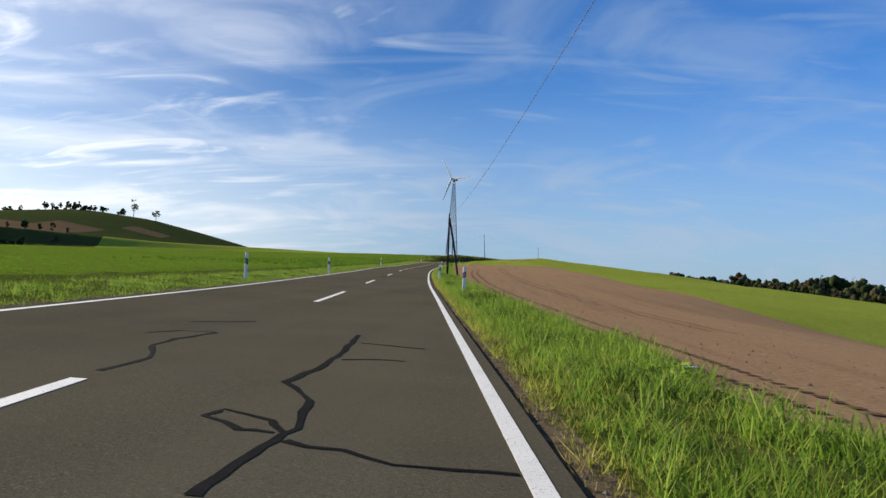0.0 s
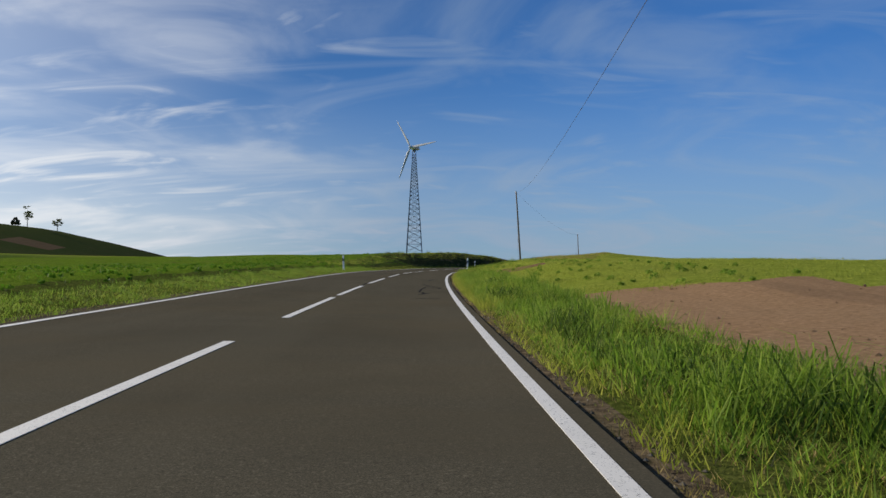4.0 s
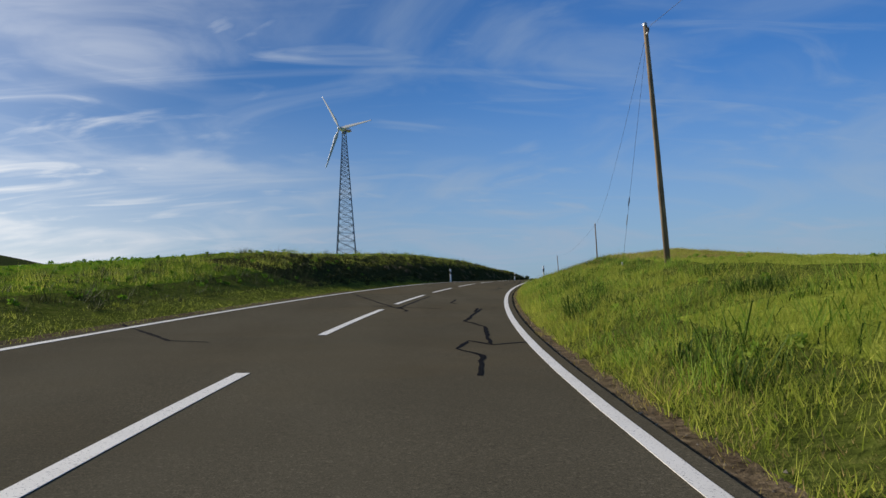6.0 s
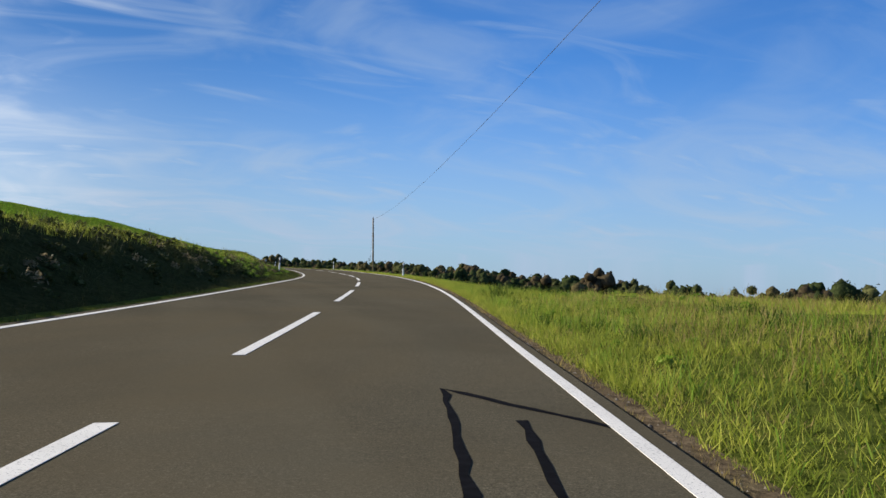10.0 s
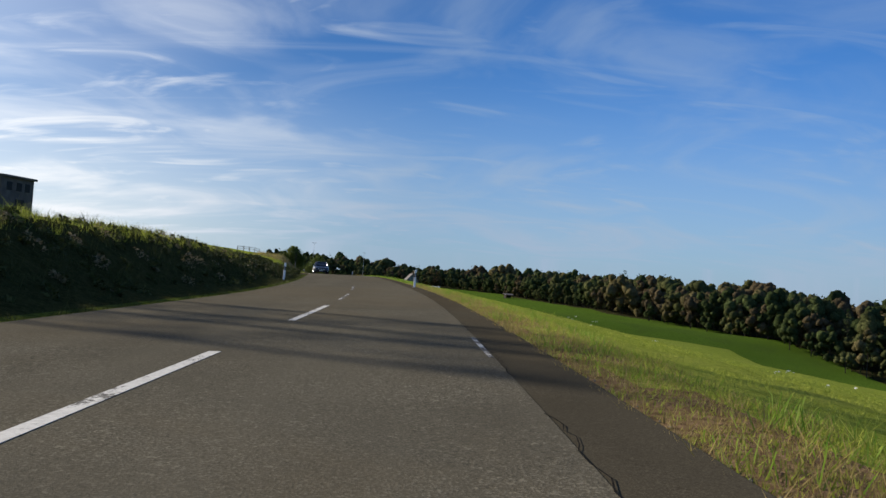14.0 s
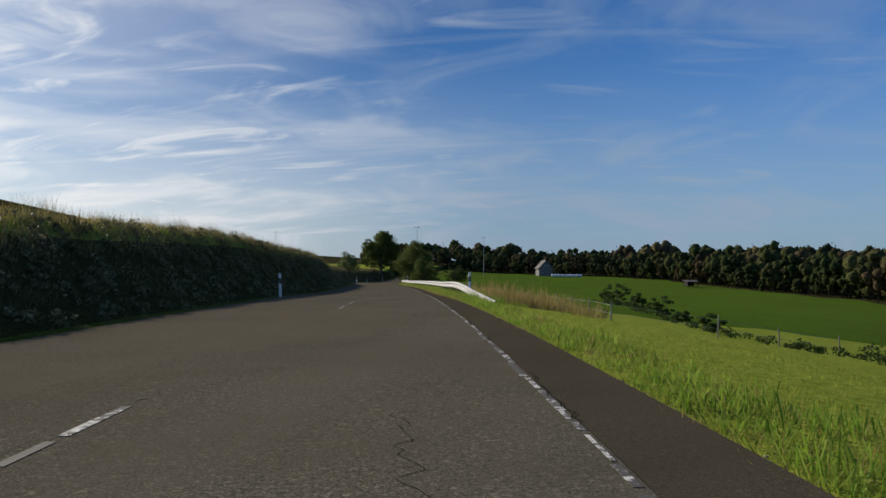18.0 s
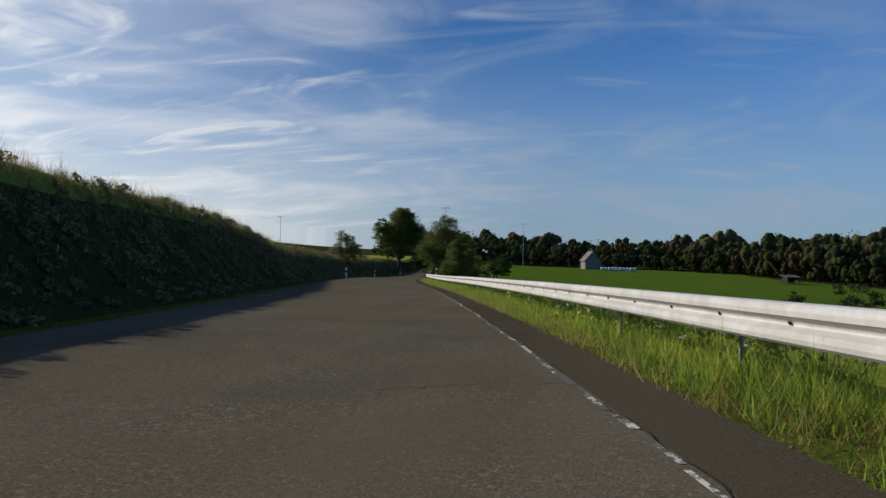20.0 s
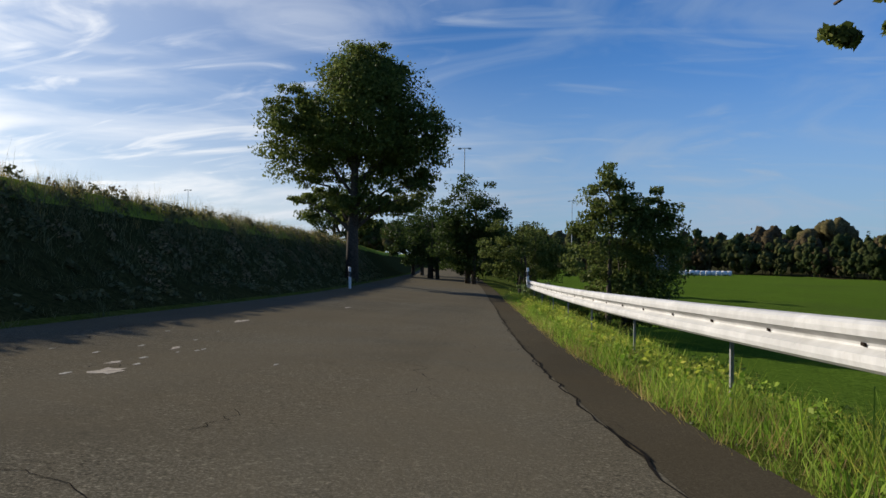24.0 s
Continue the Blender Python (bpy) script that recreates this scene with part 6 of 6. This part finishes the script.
# ---- trees ----


def tree(name, at, height, blobs, count, size, mat, label, trunk=0.22, seed=1, stems=1, clear=0.2, group=""):
    """Trunk with limbs and a crown of many small leaves. blobs: (x, y, z, rx, ry, rz) from the foot."""
    ob = thing(name, at, label, "tree" if "bush" not in name else "bush", group)
    rnd = np.random.RandomState(seed)
    rr = random.Random(seed)
    for s in range(stems):
        ox, oy = (0, 0) if stems == 1 else (rr.uniform(-.6, .6), rr.uniform(-.6, .6))
        bend = [Vector((ox + rr.uniform(-.03, .03) * height * t, oy + rr.uniform(-.03, .03) * height * t, -.4 + t * height * .88)) for t in (0, .25, .5, .75, 1)]
        part("trunk", Build().tube(bend, [trunk * 1.25, trunk, trunk * .7, trunk * .4, trunk * .1], 9), M_BARK, ob, shade=True)
    vol = np.array([b[3] * b[4] * b[5] for b in blobs]) ** .8
    for bx, by, bz, rx, ry, rz in blobs:
        for _ in range(3):
            a = rr.uniform(0, 6.28)
            tip = Vector((bx + math.cos(a) * rx * .7, by + math.sin(a) * ry * .7, bz + rr.uniform(-.4, .6) * rz))
            foot = Vector((0, 0, max(height * clear, tip.z - rr.uniform(.8, 1.8) * max(rx, .6))))
            midp = foot.lerp(tip, .55) + Vector((0, 0, .12 * (tip - foot).length))
            part("limb", Build().tube([foot, midp, tip], [trunk * .38, trunk * .22, trunk * .06], 5), M_BARK, ob)
    k = rnd.choice(len(blobs), max(20, count // 110), p=vol / vol.sum())
    B = np.array(blobs)[k]
    u = rnd.normal(0, 1, (len(k), 3))
    u /= np.linalg.norm(u, axis=1)[:, None]
    cen = B[:, :3] + u * B[:, 3:] * (rnd.uniform(.2, 1.1, len(k)) ** .5)[:, None]
    size_of = rnd.uniform(.55, 1.5, len(k)) * B[:, 3:].min(1) * .165
    i = rnd.randint(0, len(k), count)
    p = cen[i] + np.clip(rnd.normal(0, 1, (count, 3)), -1.5, 1.5) * size_of[i][:, None] * [1.1, 1.1, .55]
    p = p[p[:, 2] > .05]
    v, f = leaves(p, size, rnd)
    cr = fast_mesh("crown", v, f, mat, "", "", "", "", ob)
    return ob


def foot(x, y):
    return x, y, float(ground_z(x, y))


tree("roadside_oak", foot(-21.6, 693.5), 13.0, [(0.6, 0, 8.6, 3.0, 2.8, 3.4), (-3.0, 0, 7.4, 2.0, 2.0, 2.0), (3.0, 0.5, 7.6, 2.2, 2.0, 2.3), (0.5, 0, 11.0, 2.0, 1.9, 1.7), (-1.8, 0, 4.6, 1.7, 1.5, 1.3), (2.4, 0, 5.0, 1.8, 1.6, 1.5), (-3.4, 0, 9.2, 1.5, 1.5, 1.3), (.3, 0, 3.6, 1.7, 1.5, 1.1)], 84000, .088, M_OAK, "tall leafy oak standing on the grassy roadside bank", .30, 81)
tree("roadside_oak", foot(-6.2, 653.0), 9.8, [(0, 0, 5.6, 2.9, 2.6, 3.0), (0.2, 0, 8.2, 1.7, 1.6, 1.5), (-2.3, 0, 4.8, 1.8, 1.6, 1.4), (2.6, 0, 6.2, 1.6, 1.5, 1.2), (1.8, 0, 3.0, 2.2, 1.8, 1.5), (-1.2, 0, 2.3, 2.0, 1.7, 1.3), (2.4, .2, 3.4, 1.0, 1.0, .8), (-2.0, 6.4, 3.95, .6, .6, .35), (-1.2, 4.6, 4.5, .6, .8, .4)], 84000, .055, M_OAK, "broad leafy tree growing just behind the guardrail", .24, 82, 2)
tree("young_maple", foot(-0.6, 626.5), 7.0, [(0, 0, 2.6, 1.5, 1.4, 1.7), (.1, 0, 4.2, 1.05, 1.0, 1.3), (.15, 0, 5.2, .65, .65, .8), (.15, 0, 5.8, .4, .4, .6), (1.5, 0.4, 2.2, 1.1, 1.1, 1.6), (1.6, .2, 4.0, .6, .6, 1.0), (-1.2, 0, 1.7, 1.1, 1.0, 1.2), (2.5, .5, 1.2, .9, .9, .9)], 40000, .050, M_OAK, "young leafy trees pressed against the guardrail", .12, 83, 3, .1)
tree("willow_bush", foot(-17.9, 643.8), 4.2, [(0, 0, 2.2, 1.35, 1.3, 1.5), (-.5, 0, 3.2, .8, .8, .8), (.5, 0, 2.9, .7, .7, .9), (1.2, 0, 1.6, 1.0, 1.0, 1.0), (-1.2, 0, 1.5, .9, .9, 1.0), (1.7, 0, .8, 1.1, 1.0, .8), (-1.5, 0, .8, 1.1, 1.0, .8), (0, 0, .8, 1.9, 1.5, .9)], 38000, .040, M_PALE, "grey-green willow bush on top of the bank", .05, 84, 4, .1)
tree("dark_bush", foot(-16.6, 708.0), 8.0, [(0, 0, 4.4, 2.3, 2.1, 3.2), (.6, 0, 2.0, 2.2, 1.9, 1.8), (-1.6, 0, 3.0, 1.8, 1.6, 2.2)], 20000, .095, M_DARKLEAF, "dark rounded bush at the road bend", .15, 85, 3, .1)
tree("dark_bush", foot(-20.5, 716.0), 6.5, [(0, 0, 3.4, 2.6, 2.4, 2.8), (2.4, 0, 2.6, 2.0, 1.8, 2.0)], 14000, .10, M_DARKLEAF, "tall dark hedge bush beyond the road bend", .15, 86, 3, .1)
tree("roadside_bush", foot(-8.6, 679.0), 6.0, [(-.3, 0, 3.0, 1.4, 1.2, 2.2), (.9, 0, 2.6, 1.2, 1.1, 2.1), (-.5, 0, 4.7, .7, .7, 1.0), (1.2, 0, 4.2, .5, .5, .8), (0, 0, 1.0, 1.7, 1.4, .9)], 34000, .058, M_OAK, "upright green bush behind the guardrail", .10, 87, 3, .1)
tree("roadside_bush", foot(-12.5, 701.0), 4.8, [(0, 0, 2.4, 1.7, 1.5, 1.9), (-1.8, 0, 2.8, 1.1, 1.0, 1.8), (2.0, 0, 2.0, 1.4, 1.3, 1.4)], 18000, .066, M_OAK, "bushy green hedge beside the road bend", .10, 88, 3, .1)
tree("bramble_bush", foot(-11.6, 690.0), 1.3, [(0, 0, .6, .7, .9, .5), (-.6, .8, .5, .6, .6, .4)], 2600, .06, M_PALE, "dry bramble bush at the end of the guardrail", .03, 89, 3, .1)
for k, (x, y, h) in enumerate(((-13.5, 722, 7), (-5.5, 724, 6.5), (-24, 728, 8), (-30, 722, 6))):
    tree("hedge_tree", foot(x, y), h, [(0, 0, h * .5, 2.6, 2.4, h * .38), (1.8, 0, h * .38, 1.9, 1.8, h * .28), (-1.8, 0, h * .42, 1.8, 1.8, h * .3)], 9000, .115, M_DARKLEAF, "dark green hedge tree closing the road bend", .16, 100 + k, 2, .1, "hedge trees at the bend")
for k, (y, d, h) in enumerate(((556, 26, 1.6), (565, 27, 1.4), (576, 29, 2.2), (586, 30, 1.8), (600, 32, 3.2), (612, 34, 2.2))):
    x, yy = beside(y, d)
    tree("pasture_bush", foot(x, yy), h, [(0, 0, h * .5, h * .5, h * .5, h * .45), (h * .4, 0, h * .4, h * .4, h * .4, h * .3)], 2600, .08, M_DARKLEAF, "dark bush along the pasture ditch", .06, 120 + k, 3, .1, "ditch bushes")

# ---- woods across the valley ----


RINGS, SEGS = 4, 6
LEVELS = [math.pi * (i + .45) / (RINGS - .1) for i in range(RINGS)]
LUMP = np.array([(math.cos(2 * math.pi * (k + i % 2 * .5) / SEGS) * math.sin(t), math.sin(2 * math.pi * (k + i % 2 * .5) / SEGS) * math.sin(t), -math.cos(t)) for i, t in enumerate(LEVELS) for k in range(SEGS)])
LUMP_FACES = np.array([(i * SEGS + k, i * SEGS + (k + 1) % SEGS, (i + 1) * SEGS + (k + 1) % SEGS, (i + 1) * SEGS + k) for i in range(RINGS - 1) for k in range(SEGS)]
                      + [((RINGS - 1) * SEGS + q, (RINGS - 1) * SEGS + q + 1, (RINGS - 1) * SEGS + q + 2, (RINGS - 1) * SEGS + (q + 3) % SEGS) for q in (0, 3)])


def forest(name, spots, label, seed, per=210):
    """Woods of many-lobed and pointed crowns, one mesh for each leaf colour."""
    r = np.random.RandomState(seed)
    bins = [([], []) for _ in M_WOODS]
    hearts = [[] for _ in M_WOODS]
    T = []
    for x, y, h, far in spots:
        g = float(ground_z(x, y))
        fir = r.rand() < .08
        w = h * (.14 if fir else r.uniform(.36, .52) if far else r.uniform(.25, .40))
        n = int(per * (.5 if fir else 1) * (.2 if far else 1))
        k = 0 if fir else r.choice(4, p=[.42, .30, .18, .10])
        if fir:
            t, a = r.uniform(0, 1, n), r.uniform(0, 6.28, n)
            q = np.stack([np.cos(a) * w * (1.15 - t), np.sin(a) * w * (1.15 - t), (t - .5) * h * .95], -1)
            q += [x, y, g + h * .5]
        else:
            # lobes spread through an egg-shaped crown
            m = r.randint(8, 12) if far else r.randint(15, 24)
            u = r.normal(0, 1, (m, 3))
            u /= np.linalg.norm(u, axis=1)[:, None]
            if far:
                u[:, 2] = np.abs(u[:, 2])
            cen = u * r.uniform(.30, .90, (m, 1)) * [w, w, h * .42]
            cen[:, :2] *= np.clip(1.0 - .22 * cen[:, 2:] / (h * .42), .5, 1.4)
            rad = w * (r.uniform(.24, .42, m) if far else r.uniform(.18, .38, m))
            cen += [x, y, g + h * (.54 if far else .46)]
            for c, q_ in zip(cen, rad):
                hearts[k].append(c + LUMP * q_ * [1, 1, r.uniform(.75, 1.15)] * r.uniform(.72, 1.18, (len(LUMP), 1)))
            i = r.randint(0, m, n)
            v = r.normal(0, 1, (n, 3))
            v /= np.linalg.norm(v, axis=1)[:, None]
            q = cen[i] + v * (rad[i] * r.uniform(.85, 1.3, n))[:, None]
        bins[k][0].append(q)
        bins[k][1].append(np.full(n, (h * .016 + .09) * (1.5 if far else 1)))
        if not far:
            T.append([(x - .14, y, g - 1), (x + .14, y, g - 1), (x + .08, y, g + h * .6), (x - .08, y, g + h * .6)])
    for k, (P, S) in enumerate(bins):
        if not P:
            continue
        p, sz = np.concatenate(P), np.concatenate(S)
        v, f = leaves(p, 1.0, r)
        c = np.repeat(p, 4, 0)
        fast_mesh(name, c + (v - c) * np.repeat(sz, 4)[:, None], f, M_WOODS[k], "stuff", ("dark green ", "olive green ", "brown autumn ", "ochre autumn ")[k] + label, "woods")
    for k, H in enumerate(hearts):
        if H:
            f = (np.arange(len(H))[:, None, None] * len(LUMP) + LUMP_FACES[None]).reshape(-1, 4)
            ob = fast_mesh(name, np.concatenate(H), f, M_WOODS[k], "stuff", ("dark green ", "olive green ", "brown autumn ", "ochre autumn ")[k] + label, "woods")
            ob.data.polygons.foreach_set("use_smooth", [True] * len(ob.data.polygons))
    tv = np.array(T).reshape(-1, 3)
    tv2 = tv.copy()
    tv2[:, 1] += np.tile([-.12, .12, .08, -.08], len(T))
    tv2[:, 0] = np.repeat(np.array(T)[:, :, 0].mean(1), 4)
    vv = np.concatenate([tv, tv2])
    fast_mesh("wood_trunks", vv, np.arange(len(vv)).reshape(-1, 4), M_BARK, "stuff", "bare trunks at the edge of the wood", "trunks", "", None)


rw_ = np.random.RandomState(60)
spots = []
for (xa, ya), (xb, yb) in zip(EDGE_WOOD, EDGE_WOOD[1:]):
    run = math.hypot(xb - xa, yb - ya)
    nx, ny = (yb - ya) / run, -(xb - xa) / run
    for row, (depth, gap) in enumerate(((0, 4.0), (5, 4.2), (11, 4.6), (19, 5.2), (30, 6), (45, 6.5), (60, 6.5), (80, 7), (102, 7.5), (128, 8), (158, 8.5), (195, 9), (240, 10), (295, 11), (360, 13))):
        for k in range(int(run / gap)):
            t = (k + rw_.uniform(0, 1)) / (run / gap)
            o = depth + rw_.uniform(-3, 3)
            x, y = xa + (xb - xa) * t + nx * o, ya + (yb - ya) * t + ny * o
            h = rw_.uniform(8.5, 14.5) * float(np.interp(y, [420, 500, 600, 700, 800], [.45, .76, 1.0, 1.10, 1.12])) * (1 + .27 * float(wave(x, y, .035, 2.0)))
            if y < 505 and x > 150:
                h *= 1.9
            if row == 0:
                h *= rw_.choice([.4, .6, .8, 1.0])
            if row > 1 and rw_.rand() < .06:
                h *= 1.18
            spots.append((x, y, h, 0 if row < 4 else 1))
spots += [(143, 470, 12, 0), (150, 462, 9, 0), (205, 440, 12, 0), (215, 430, 13, 0)]
forest("mixed_wood", spots, "crowns of the mixed wood across the valley", 61)
# trees on the far left hill and the far ridge
spots = [(-470 + rw_.uniform(-70, 40), 900 + rw_.uniform(-60, 60), rw_.uniform(6, 11), 0) for _ in range(60)] + [(-330 + rw_.uniform(-70, 60), 470 + rw_.uniform(-40, 40), rw_.uniform(5, 9), 0) for _ in range(46)]
forest("hill_hedge", spots, "hedge trees along the far hill", 62, 90)
for (x, y, z), h, nm in zip(HILL_TREES, (21, 13), ("tall_hill_tree", "round_hill_tree")):
    g = float(ground_z(x, y))
    tree(nm, (x, y, g), h, [(0, 0, h * .6, h * .20, h * .20, h * .38)] if h > 15 else [(0, 0, h * .62, h * .36, h * .36, h * .34)], 900, .5, M_OAK, "lone tree standing on the far hilltop", .35, 70 + int(h), 1, .3)
